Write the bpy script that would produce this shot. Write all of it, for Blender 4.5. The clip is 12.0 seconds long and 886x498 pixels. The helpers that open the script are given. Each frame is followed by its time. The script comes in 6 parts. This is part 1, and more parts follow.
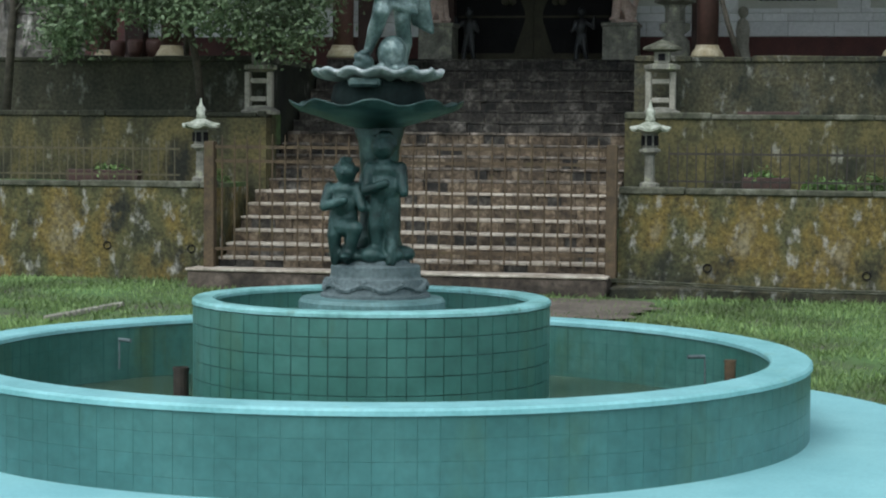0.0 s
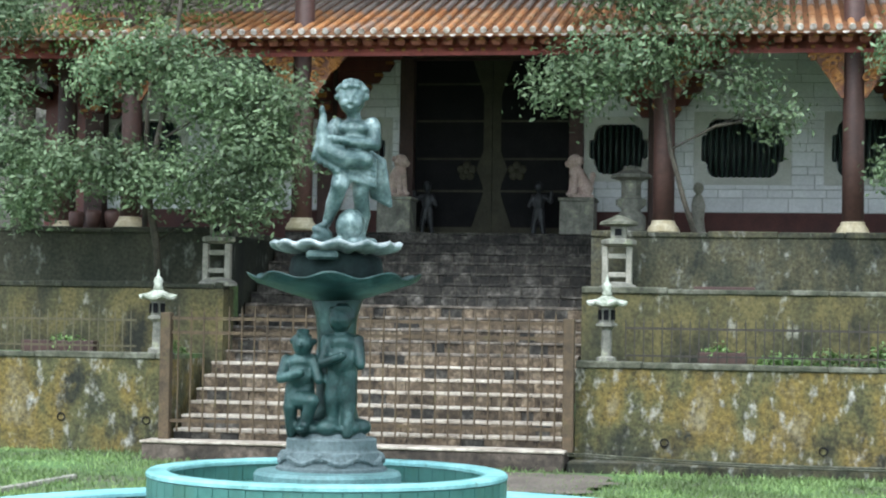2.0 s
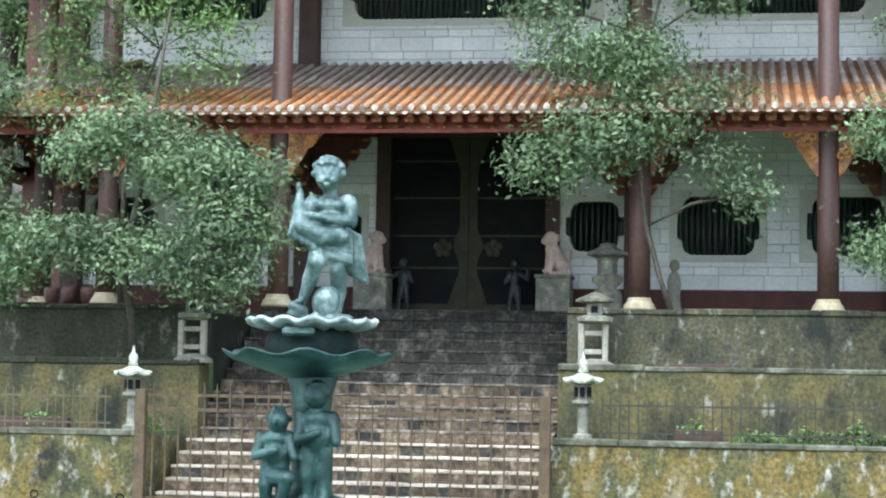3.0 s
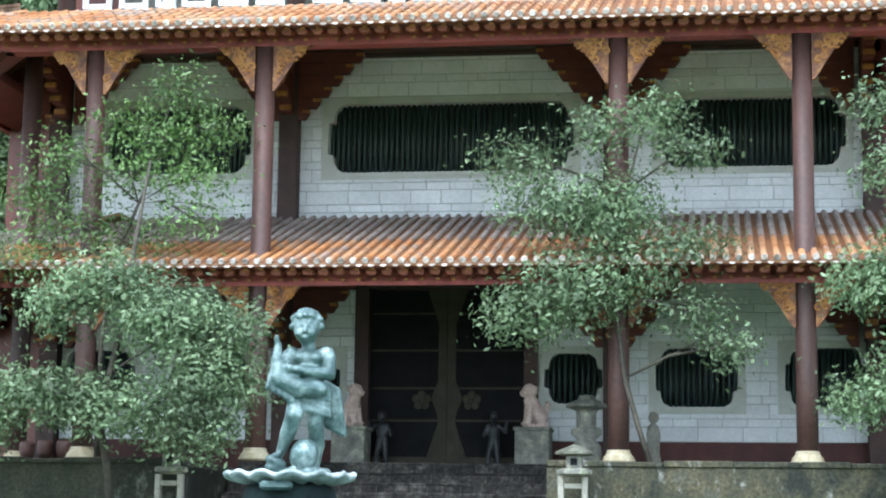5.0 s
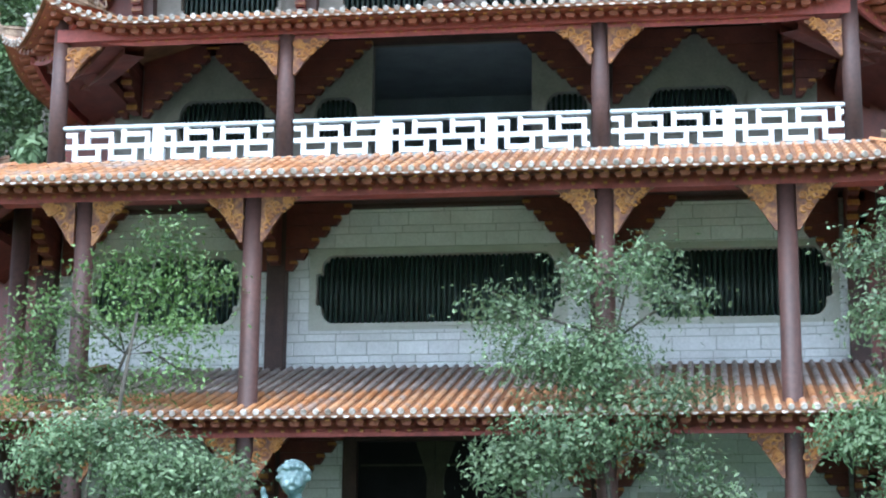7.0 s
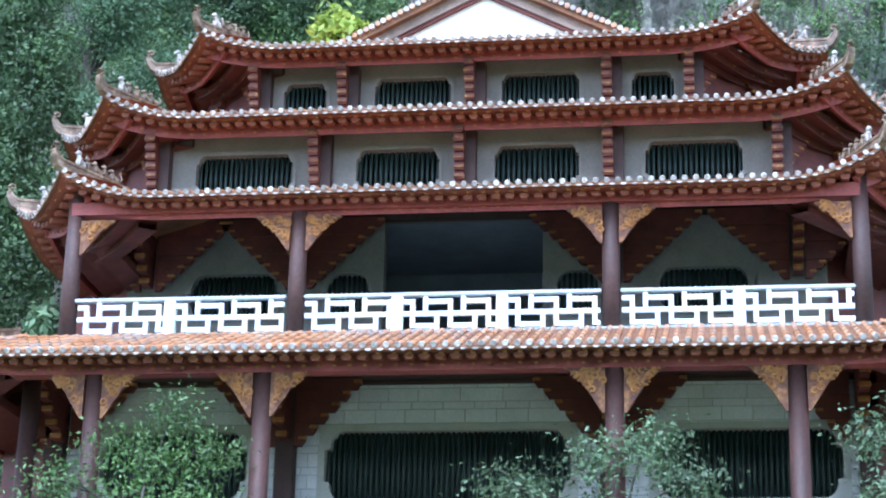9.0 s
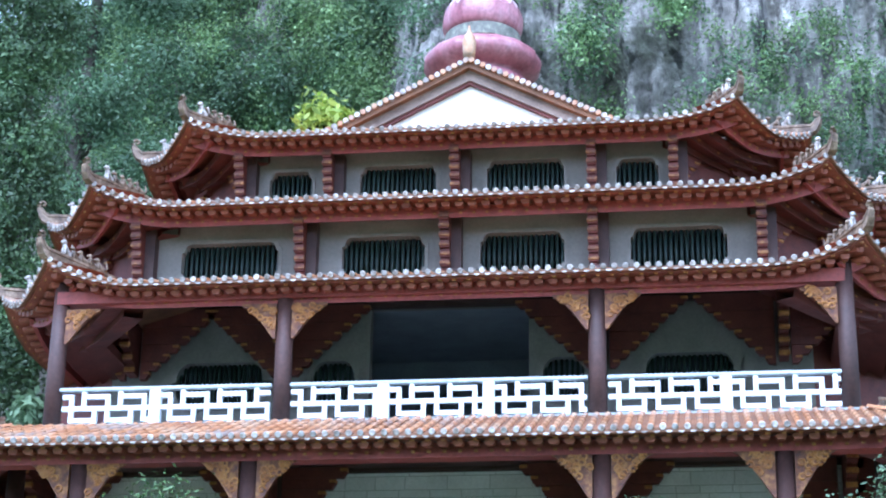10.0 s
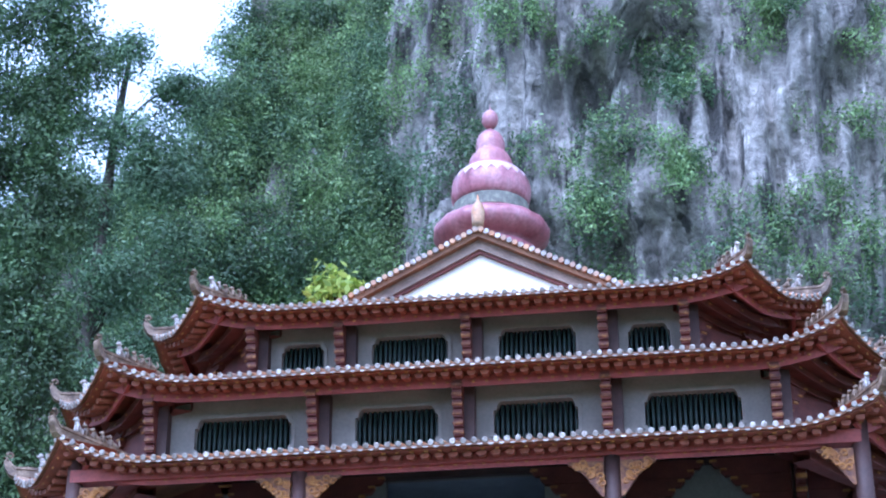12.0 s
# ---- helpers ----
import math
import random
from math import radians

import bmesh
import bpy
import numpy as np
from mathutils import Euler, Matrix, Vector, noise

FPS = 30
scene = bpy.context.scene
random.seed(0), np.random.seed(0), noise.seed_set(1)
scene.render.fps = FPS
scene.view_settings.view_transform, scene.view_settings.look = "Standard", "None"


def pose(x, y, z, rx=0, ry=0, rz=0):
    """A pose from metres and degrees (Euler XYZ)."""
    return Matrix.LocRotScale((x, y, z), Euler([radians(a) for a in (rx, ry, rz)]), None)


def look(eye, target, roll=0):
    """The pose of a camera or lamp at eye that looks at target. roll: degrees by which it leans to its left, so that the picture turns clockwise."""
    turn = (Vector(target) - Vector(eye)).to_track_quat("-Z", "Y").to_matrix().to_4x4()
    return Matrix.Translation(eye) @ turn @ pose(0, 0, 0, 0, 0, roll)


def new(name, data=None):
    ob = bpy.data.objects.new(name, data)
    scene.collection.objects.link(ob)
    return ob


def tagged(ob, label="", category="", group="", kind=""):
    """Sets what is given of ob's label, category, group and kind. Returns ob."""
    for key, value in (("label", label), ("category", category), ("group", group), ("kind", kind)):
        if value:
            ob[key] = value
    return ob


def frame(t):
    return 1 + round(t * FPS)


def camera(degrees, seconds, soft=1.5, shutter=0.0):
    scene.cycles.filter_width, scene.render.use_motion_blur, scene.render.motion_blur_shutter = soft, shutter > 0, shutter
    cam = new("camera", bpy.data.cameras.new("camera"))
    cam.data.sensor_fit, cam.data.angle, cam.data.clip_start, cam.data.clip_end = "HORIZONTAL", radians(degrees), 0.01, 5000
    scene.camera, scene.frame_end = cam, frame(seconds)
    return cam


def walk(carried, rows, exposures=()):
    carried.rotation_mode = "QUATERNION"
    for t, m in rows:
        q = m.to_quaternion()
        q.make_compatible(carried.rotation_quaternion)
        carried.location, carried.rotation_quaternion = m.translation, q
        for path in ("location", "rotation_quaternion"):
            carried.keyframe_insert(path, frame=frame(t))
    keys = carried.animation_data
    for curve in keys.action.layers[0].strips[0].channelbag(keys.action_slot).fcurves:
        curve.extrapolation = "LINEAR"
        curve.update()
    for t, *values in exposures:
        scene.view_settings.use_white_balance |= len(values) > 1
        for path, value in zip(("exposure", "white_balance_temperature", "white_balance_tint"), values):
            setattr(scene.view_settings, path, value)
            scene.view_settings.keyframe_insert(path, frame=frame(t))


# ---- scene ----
cam = camera(25.97, 12.0, soft=2.1)
EYE = 1.62
# seconds, heading from +y to the right, pitch, lean (degrees); the camera stays on the spot and tilts up
ROWS = [
    (0.0, -10.84, -3.11, 0.53),
    (0.5, -10.63, -1.97, 0.29),
    (1.0, -10.40, -0.84, 0.25),
    (1.5, -10.07, 0.32, 0.77),
    (2.0, -9.63, 2.06, 0.91),
    (2.5, -9.27, 3.18, 1.01),
    (3.0, -8.96, 4.36, 1.01),
    (5.0, -8.38, 8.91, 0.79),
    (5.5, -8.10, 9.93, 0.43),
    (6.0, -7.88, 10.91, 0.79),
    (6.5, -7.86, 12.05, 0.34),
    (7.0, -8.05, 13.40, 0.60),
    (9.0, -8.47, 18.66, 1.41),
    (9.5, -8.29, 19.91, 1.27),
    (10.0, -8.08, 21.27, 1.02),
    (10.5, -8.11, 22.48, 0.80),
    (11.0, -8.39, 24.14, 0.38),
    (11.5, -8.42, 25.20, -0.01),
    (12.0, -8.50, 26.31, -0.07),
]


def aim(yaw, pitch, lean):
    a, p = radians(yaw), radians(pitch)
    way = Vector((math.sin(a) * math.cos(p), math.cos(a) * math.cos(p), math.sin(p)))
    return look((0, 0, EYE), Vector((0, 0, EYE)) + way * 10, lean)


walk(cam, [(t, aim(y, p, r)) for t, y, p, r in ROWS], [(0, 0.35, 6150, 6), (1.5, 1.1, 6000, 6), (3, 1.76, 5850, 6), (6, 1.9, 5500, 7), (9, 1.80, 4850, 12), (10.5, 1.68, 4580, 16), (12, 1.40, 4500, 22)])

# ---- daylight: bright overcast, the sun veiled behind thin cloud, over the viewer's shoulder ----
world = bpy.data.worlds.new("world")
scene.world = world
world.use_nodes = True
wn = world.node_tree.nodes
sky = wn.new("ShaderNodeTexSky")
sky.sky_type, sky.sun_disc = "NISHITA", False
sky.sun_elevation, sky.sun_rotation = radians(53), radians(180)
sky.air_density, sky.dust_density = 1.0, 2.0
wn["Background"].inputs["Strength"].default_value = 0.15
# thin white cloud over most of the sky
cloud = wn.new("ShaderNodeMixRGB")
cloud.inputs[0].default_value, cloud.inputs[2].default_value = 0.72, (5.6, 6.0, 6.3, 1)
world.node_tree.links.new(sky.outputs[0], cloud.inputs[1])
world.node_tree.links.new(cloud.outputs[0], wn["Background"].inputs["Color"])
sun = new("sun", bpy.data.lights.new("sun", "SUN"))
sun.data.energy, sun.data.angle, sun.data.color = 1.5, radians(40), (1.0, 0.98, 0.95)
sun.matrix_world = look((-9, -26, 36), (0, 0, 0))

# ---- helpers of the scene ----
rng = random.Random(7)


def part(name, bm, material, parent=None, label="", smooth=False):
    me = bpy.data.meshes.new(name)
    bm.to_mesh(me)
    bm.free()
    me.materials.append(material)
    if smooth:
        for p in me.polygons:
            p.use_smooth = True
    ob = new(name, me)
    if parent is not None:
        ob.parent = parent
    if label:
        ob["label"] = label
    return ob


def share(name, me, parent, m):
    """Another object on the same mesh."""
    ob = new(name, me)
    ob.parent = parent
    ob.matrix_basis = m
    return ob


def thing(name, label, category, group="", kind="", at=(0, 0, 0)):
    ob = new(name)
    ob.location = at
    return tagged(ob, label, category, group, kind)


def box(bm, x0, x1, y0, y1, z0, z1, bevel=0.0):
    r = bmesh.ops.create_cube(bm, size=1, matrix=Matrix.Translation(((x0 + x1) / 2, (y0 + y1) / 2, (z0 + z1) / 2)) @ Matrix.Diagonal((x1 - x0, y1 - y0, z1 - z0, 1)))
    if bevel:
        es = {e for v in r["verts"] for e in v.link_edges}
        bmesh.ops.bevel(bm, geom=list(es), offset=bevel, segments=1, affect="EDGES")
    return bm


def boxm(x0, x1, y0, y1, z0, z1, bevel=0.0):
    return box(bmesh.new(), x0, x1, y0, y1, z0, z1, bevel)


def ring(bm, cx, cy, cz, r, seg, ry=None):
    return [bm.verts.new((cx + r * math.cos(2 * math.pi * i / seg), cy + (ry or r) * math.sin(2 * math.pi * i / seg), cz)) for i in range(seg)]


def lathe(bm, prof, seg=24, at=(0, 0, 0), wave=None):
    """Turns a profile of (radius, height) round z. wave(angle, k) scales the radius and lifts the ring."""
    rows = []
    for k, (r, z) in enumerate(prof):
        row = []
        for i in range(seg):
            a = 2 * math.pi * i / seg
            f, dz = wave(a, k) if wave else (1, 0)
            row.append(bm.verts.new((at[0] + r * f * math.cos(a), at[1] + r * f * math.sin(a), at[2] + z + dz)))
        rows.append(row)
    for a, b in zip(rows, rows[1:]):
        for i in range(seg):
            bm.faces.new((a[i], a[(i + 1) % seg], b[(i + 1) % seg], b[i]))
    if prof[0][0] > 1e-4:
        bm.faces.new(rows[0][::-1])
    if prof[-1][0] > 1e-4:
        bm.faces.new(rows[-1])
    return bm


def tube(bm, pts, radii, seg=6):
    rows = []
    for k, p in enumerate(pts):
        p = Vector(p)
        d = (Vector(pts[min(k + 1, len(pts) - 1)]) - Vector(pts[max(k - 1, 0)])).normalized()
        a = d.orthogonal().normalized()
        b = d.cross(a)
        rows.append([bm.verts.new(p + (a * math.cos(2 * math.pi * i / seg) + b * math.sin(2 * math.pi * i / seg)) * radii[k]) for i in range(seg)])
    for a, b in zip(rows, rows[1:]):
        s = min(range(seg), key=lambda q: (a[0].co - b[q].co).length)
        for i in range(seg):
            bm.faces.new((a[i], a[(i + 1) % seg], b[(i + 1 + s) % seg], b[(i + s) % seg]))
    bm.faces.new(rows[0][::-1])
    bm.faces.new(rows[-1])
    return bm


def plate(bm, outline, y0, y1):
    """A flat outline of (x, z) given thickness between y0 and y1."""
    a = [bm.verts.new((x, y0, z)) for x, z in outline]
    b = [bm.verts.new((x, y1, z)) for x, z in outline]
    bm.faces.new(a)
    bm.faces.new(b[::-1])
    n = len(a)
    for i in range(n):
        bm.faces.new((a[i], b[i], b[(i + 1) % n], a[(i + 1) % n]))
    return bm


def frame_plate(bm, outer, inner, y0, y1):
    """Between two outlines with the same count of points."""
    n = len(outer)
    v = [[bm.verts.new((x, y, z)) for x, z in o] for o in (outer, inner) for y in (y0, y1)]
    of, ob_, inf, inb = v
    for i in range(n):
        j = (i + 1) % n
        bm.faces.new((of[i], of[j], inf[j], inf[i]))
        bm.faces.new((ob_[j], ob_[i], inb[i], inb[j]))
        bm.faces.new((of[j], of[i], ob_[i], ob_[j]))
        bm.faces.new((inf[i], inf[j], inb[j], inb[i]))
    return bm


def minus(rects, holes):
    """Rectangles (x0, x1, z0, z1) with the holes cut out of them."""
    for h in holes:
        out = []
        for r in rects:
            if h[1] <= r[0] or h[0] >= r[1] or h[3] <= r[2] or h[2] >= r[3]:
                out.append(r)
                continue
            z0, z1 = max(r[2], h[2]), min(r[3], h[3])
            if r[2] < h[2]:
                out.append((r[0], r[1], r[2], h[2]))
            if r[3] > h[3]:
                out.append((r[0], r[1], h[3], r[3]))
            if r[0] < h[0]:
                out.append((r[0], h[0], z0, z1))
            if r[1] > h[1]:
                out.append((h[1], r[1], z0, z1))
        rects = out
    return rects


def blob(bm, c, r, rot=(0, 0, 0), seg=10):
    """An ellipsoid with half axes r."""
    bmesh.ops.create_uvsphere(bm, u_segments=seg + 4, v_segments=seg, radius=1, matrix=Matrix.Translation(c) @ Euler([radians(q) for q in rot]).to_matrix().to_4x4() @ Matrix.Diagonal((*r, 1)))
    return bm


def limb(bm, a, b, ra, rb):
    """A rounded limb between two points."""
    a, b = Vector(a), Vector(b)
    pts = [a + (b - a) * k / 4 for k in range(5)]
    tube(bm, pts, [ra + (rb - ra) * k / 4 for k in range(5)], 10)
    blob(bm, a, (ra, ra, ra), seg=6)
    blob(bm, b, (rb, rb, rb), seg=6)


def carved(name, bm, material, parent, at, voxel, turn=0.0, label="", category="", group=""):
    """Melts overlapping forms into one smooth carved or cast mesh."""
    ob = part(name, bm, material, parent, smooth=True)
    mo = ob.modifiers.new("melt", "REMESH")
    mo.mode, mo.voxel_size, mo.use_smooth_shade = "VOXEL", voxel, True
    sm = ob.modifiers.new("soft", "SMOOTH")
    sm.iterations, sm.factor = 2, 0.5
    ob.matrix_basis = pose(*at, 0, 0, turn)
    return tagged(ob, label, category, group)


# ---- materials ----
def mk(name, ramp, scale=3.0, rough=0.8, bump=0.2, metal=0.0, fine=40.0, fine_amount=0.25, rand=0.0, stretch=(1, 1, 1), local=False, over=None, spec=0.5, detail=6.0, bump_dist=0.02, island=False, over2=None):
    """A surface: a ramp of colours over a broad noise, a finer grain, bump, and on request a second colour in patches.
    over: (colour, scale, from, to, stretch)."""
    m = bpy.data.materials.new(name)
    m.use_nodes = True
    t = m.node_tree
    n, l = t.nodes, t.links
    b = n["Principled BSDF"]
    if local:
        src = n.new("ShaderNodeTexCoord").outputs["Object"]
    else:
        src = n.new("ShaderNodeNewGeometry").outputs["Position"]

    def coord(s):
        mp = n.new("ShaderNodeMapping")
        mp.inputs["Scale"].default_value = s
        l.new(src, mp.inputs["Vector"])
        return mp.outputs[0]

    def noise_at(s, st, d):
        q = n.new("ShaderNodeTexNoise")
        q.inputs["Scale"].default_value, q.inputs["Detail"].default_value = s, d
        q.inputs["Roughness"].default_value = 0.62
        l.new(coord(st), q.inputs["Vector"])
        return q.outputs["Fac"]

    big = noise_at(scale, stretch, detail)
    cr = n.new("ShaderNodeValToRGB")
    el = cr.color_ramp.elements
    lo, hi = 0.32, 0.68
    for k, c in enumerate(ramp):
        pos = lo + (hi - lo) * k / max(1, len(ramp) - 1)
        e = el[k] if k < 2 else el.new(pos)
        e.position, e.color = pos, (*c, 1)
    l.new(big, cr.inputs[0])
    col = cr.outputs[0]
    for layer in (over, over2):
        if not layer:
            continue
        oc, os_, o0, o1, ost = layer
        mask = n.new("ShaderNodeMapRange")
        mask.inputs["From Min"].default_value, mask.inputs["From Max"].default_value = o0, o1
        l.new(noise_at(os_, ost, 8.0), mask.inputs["Value"])
        mx = n.new("ShaderNodeMixRGB")
        mx.inputs[2].default_value = (*oc, 1)
        l.new(mask.outputs[0], mx.inputs[0])
        l.new(col, mx.inputs[1])
        col = mx.outputs[0]
    small = noise_at(fine, (1, 1, 1), 4.0)
    mr = n.new("ShaderNodeMapRange")
    mr.inputs["From Min"].default_value, mr.inputs["From Max"].default_value = 0.3, 0.7
    mr.inputs["To Min"].default_value, mr.inputs["To Max"].default_value = 1 - fine_amount, 1 + fine_amount
    l.new(small, mr.inputs["Value"])
    val = mr.outputs[0]
    if rand:
        oi = n.new("ShaderNodeNewGeometry").outputs["Random Per Island"] if island else n.new("ShaderNodeObjectInfo").outputs["Random"]
        m2 = n.new("ShaderNodeMapRange")
        m2.inputs["To Min"].default_value, m2.inputs["To Max"].default_value = 1 - rand, 1 + rand
        l.new(oi, m2.inputs["Value"])
        mu = n.new("ShaderNodeMath")
        mu.operation = "MULTIPLY"
        l.new(val, mu.inputs[0])
        l.new(m2.outputs[0], mu.inputs[1])
        val = mu.outputs[0]
    vm = n.new("ShaderNodeVectorMath")
    vm.operation = "SCALE"
    l.new(col, vm.inputs[0])
    l.new(val, vm.inputs["Scale"])
    l.new(vm.outputs[0], b.inputs["Base Color"])
    b.inputs["Roughness"].default_value, b.inputs["Metallic"].default_value = rough, metal
    b.inputs["Specular IOR Level"].default_value = spec
    if bump:
        bp = n.new("ShaderNodeBump")
        bp.inputs["Strength"].default_value, bp.inputs["Distance"].default_value = bump, bump_dist
        ad = n.new("ShaderNodeMath")
        ad.operation = "ADD"
        l.new(big, ad.inputs[0])
        l.new(small, ad.inputs[1])
        l.new(ad.outputs[0], bp.inputs["Height"])
        l.new(bp.outputs[0], b.inputs["Normal"])
    return m


def leafy(name, dark, light, rough=0.55, soft=0.35):
    """Leaves: each leaf its own tone, with light coming through."""
    m = bpy.data.materials.new(name)
    m.use_nodes = True
    n, l = m.node_tree.nodes, m.node_tree.links
    b = n["Principled BSDF"]
    cr = n.new("ShaderNodeValToRGB")
    cr.color_ramp.elements[0].color, cr.color_ramp.elements[1].color = (*dark, 1), (*light, 1)
    geo = n.new("ShaderNodeNewGeometry")
    l.new(geo.outputs["Random Per Island"], cr.inputs[0])
    # whole sprays and plants differ in tone from one another
    nz = n.new("ShaderNodeTexNoise")
    nz.inputs["Scale"].default_value, nz.inputs["Detail"].default_value = 0.9, 2.0
    l.new(geo.outputs["Position"], nz.inputs["Vector"])
    mr = n.new("ShaderNodeMapRange")
    mr.inputs["From Min"].default_value, mr.inputs["From Max"].default_value = 0.35, 0.65
    mr.inputs["To Min"].default_value, mr.inputs["To Max"].default_value = 0.65, 1.3
    l.new(nz.outputs["Fac"], mr.inputs["Value"])
    vm = n.new("ShaderNodeVectorMath")
    vm.operation = "SCALE"
    l.new(cr.outputs[0], vm.inputs[0])
    l.new(mr.outputs[0], vm.inputs["Scale"])
    l.new(vm.outputs[0], b.inputs["Base Color"])
    b.inputs["Roughness"].default_value = rough
    tr = n.new("ShaderNodeBsdfTranslucent")
    l.new(vm.outputs[0], tr.inputs["Color"])
    mx = n.new("ShaderNodeMixShader")
    mx.inputs[0].default_value = soft
    l.new(b.outputs[0], mx.inputs[1])
    l.new(tr.outputs[0], mx.inputs[2])
    l.new(mx.outputs[0], n["Material Output"].inputs["Surface"])
    return m


TILE = mk("glazed_teal_tile", [(0.032, 0.115, 0.092), (0.048, 0.155, 0.128), (0.075, 0.195, 0.17)], 1.1, 0.38, 0.05, rand=0.05, fine=14, fine_amount=0.14, over=((0.05, 0.10, 0.045), 2.4, 0.52, 0.75, (1, 1, 0.3)), over2=((0.025, 0.05, 0.03), 1.3, 0.62, 0.8, (1, 1, 0.4)))
GROUT = mk("patchy_grout", [(0.005, 0.012, 0.011), (0.02, 0.05, 0.046), (0.045, 0.12, 0.11), (0.05, 0.14, 0.13)], 3.2, 0.9, 0.2)
GROUT2 = mk("pale_teal_grout", [(0.04, 0.13, 0.115), (0.062, 0.17, 0.155)], 0.9, 0.9, 0.2)
RIM = mk("aqua_painted_rim", [(0.17, 0.40, 0.41), (0.29, 0.58, 0.60)], 2.5, 0.55, 0.08, fine_amount=0.08, over=((0.16, 0.30, 0.22), 5, 0.6, 0.8, (1, 1, 1)))
APRON = mk("aqua_painted_concrete", [(0.20, 0.44, 0.47), (0.27, 0.54, 0.56)], 1.5, 0.6, 0.12, fine_amount=0.08)
BRONZE = mk("green_bronze", [(0.006, 0.018, 0.017), (0.02, 0.052, 0.048), (0.06, 0.115, 0.108)], 5, 0.42, 0.35, metal=0.3, fine=60, over=((0.14, 0.22, 0.21), 7, 0.6, 0.8, (1, 1, 0.6)))
# Verdigris; the ramp's wide contrast also paints in bright glints and dark hollows.
PATINA = mk("pale_verdigris_bronze", [(0.018, 0.04, 0.04), (0.075, 0.12, 0.115), (0.25, 0.32, 0.31)], 8, 0.30, 0.35, metal=0.3, fine=60)
# Bronze of the basin rim, with the sky's highlight painted in as white.
PALERIM = mk("highlight_pale_bronze_rim", [(0.10, 0.14, 0.14), (0.34, 0.38, 0.38), (0.60, 0.62, 0.62)], 9, 0.35, 0.3, metal=0.1, fine=50)
# Bronze under the basin, with the shade below the rim painted in.
DARKBRONZE = mk("shade_dark_bronze", [(0.004, 0.008, 0.008), (0.014, 0.026, 0.024)], 6, 0.85, 0.3, spec=0.2)
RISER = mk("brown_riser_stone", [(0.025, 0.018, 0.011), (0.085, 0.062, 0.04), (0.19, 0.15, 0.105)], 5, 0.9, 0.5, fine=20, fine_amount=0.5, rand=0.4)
LEAD = mk("grey_green_plaster", [(0.055, 0.08, 0.083), (0.13, 0.17, 0.175)], 5, 0.7, 0.3)
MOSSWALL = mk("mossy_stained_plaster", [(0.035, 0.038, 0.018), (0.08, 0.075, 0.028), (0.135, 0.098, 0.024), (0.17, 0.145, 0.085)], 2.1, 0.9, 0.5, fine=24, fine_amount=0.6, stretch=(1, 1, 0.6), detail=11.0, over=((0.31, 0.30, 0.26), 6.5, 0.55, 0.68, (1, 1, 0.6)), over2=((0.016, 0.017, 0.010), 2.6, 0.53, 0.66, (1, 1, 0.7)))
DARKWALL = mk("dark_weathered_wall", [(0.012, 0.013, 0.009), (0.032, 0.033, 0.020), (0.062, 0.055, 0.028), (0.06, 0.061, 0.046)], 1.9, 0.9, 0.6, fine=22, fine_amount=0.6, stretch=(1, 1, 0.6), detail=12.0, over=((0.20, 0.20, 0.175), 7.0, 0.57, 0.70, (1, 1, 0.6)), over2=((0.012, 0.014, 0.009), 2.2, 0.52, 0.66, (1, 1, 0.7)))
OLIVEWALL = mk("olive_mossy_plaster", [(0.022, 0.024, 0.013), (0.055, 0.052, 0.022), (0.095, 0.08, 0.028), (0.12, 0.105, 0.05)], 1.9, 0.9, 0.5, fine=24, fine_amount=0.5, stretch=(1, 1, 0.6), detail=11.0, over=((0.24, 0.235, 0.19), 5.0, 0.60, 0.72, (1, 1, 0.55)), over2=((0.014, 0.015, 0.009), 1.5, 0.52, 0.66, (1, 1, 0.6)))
DARKRISER = mk("dark_riser_stone", [(0.010, 0.010, 0.009), (0.03, 0.027, 0.022), (0.085, 0.078, 0.068)], 5, 0.9, 0.5, fine=20, fine_amount=0.6, rand=0.5)
# Stained plaster with the trees' shade on the left put into its colour.
SHADEWALL = mk("tree_shaded_stained_wall", [(0.008, 0.010, 0.006), (0.022, 0.024, 0.013), (0.05, 0.048, 0.028)], 1.2, 0.9, 0.5, fine=22, fine_amount=0.6, stretch=(1, 1, 0.5), detail=11.0, over=((0.14, 0.145, 0.12), 5.5, 0.60, 0.74, (1, 1, 0.5)))
COPING = mk("worn_coping", [(0.03, 0.035, 0.02), (0.075, 0.075, 0.05), (0.15, 0.15, 0.115)], 4, 0.9, 0.4, fine=18, fine_amount=0.4)
PALELICHEN = mk("pale_lichen_stone", [(0.16, 0.18, 0.13), (0.34, 0.36, 0.29), (0.52, 0.53, 0.47)], 8, 0.85, 0.4, fine=30, fine_amount=0.3)
TILEOUT = mk("bluish_teal_tile", [(0.040, 0.125, 0.118), (0.055, 0.158, 0.15), (0.075, 0.19, 0.178)], 1.3, 0.38, 0.05, rand=0.04, fine=14, fine_amount=0.14, over=((0.055, 0.115, 0.07), 2.0, 0.55, 0.78, (1, 1, 0.3)))
MOSSRIM = mk("dirty_aqua_rim", [(0.11, 0.27, 0.25), (0.21, 0.45, 0.44), (0.30, 0.56, 0.57)], 4, 0.55, 0.1, fine_amount=0.15, over=((0.07, 0.13, 0.07), 6, 0.58, 0.74, (1, 1, 1)))
STEP = mk("worn_stone_step", [(0.018, 0.015, 0.012), (0.065, 0.05, 0.038), (0.16, 0.125, 0.10)], 2.4, 0.9, 0.5, fine=16, fine_amount=0.5, rand=0.15)
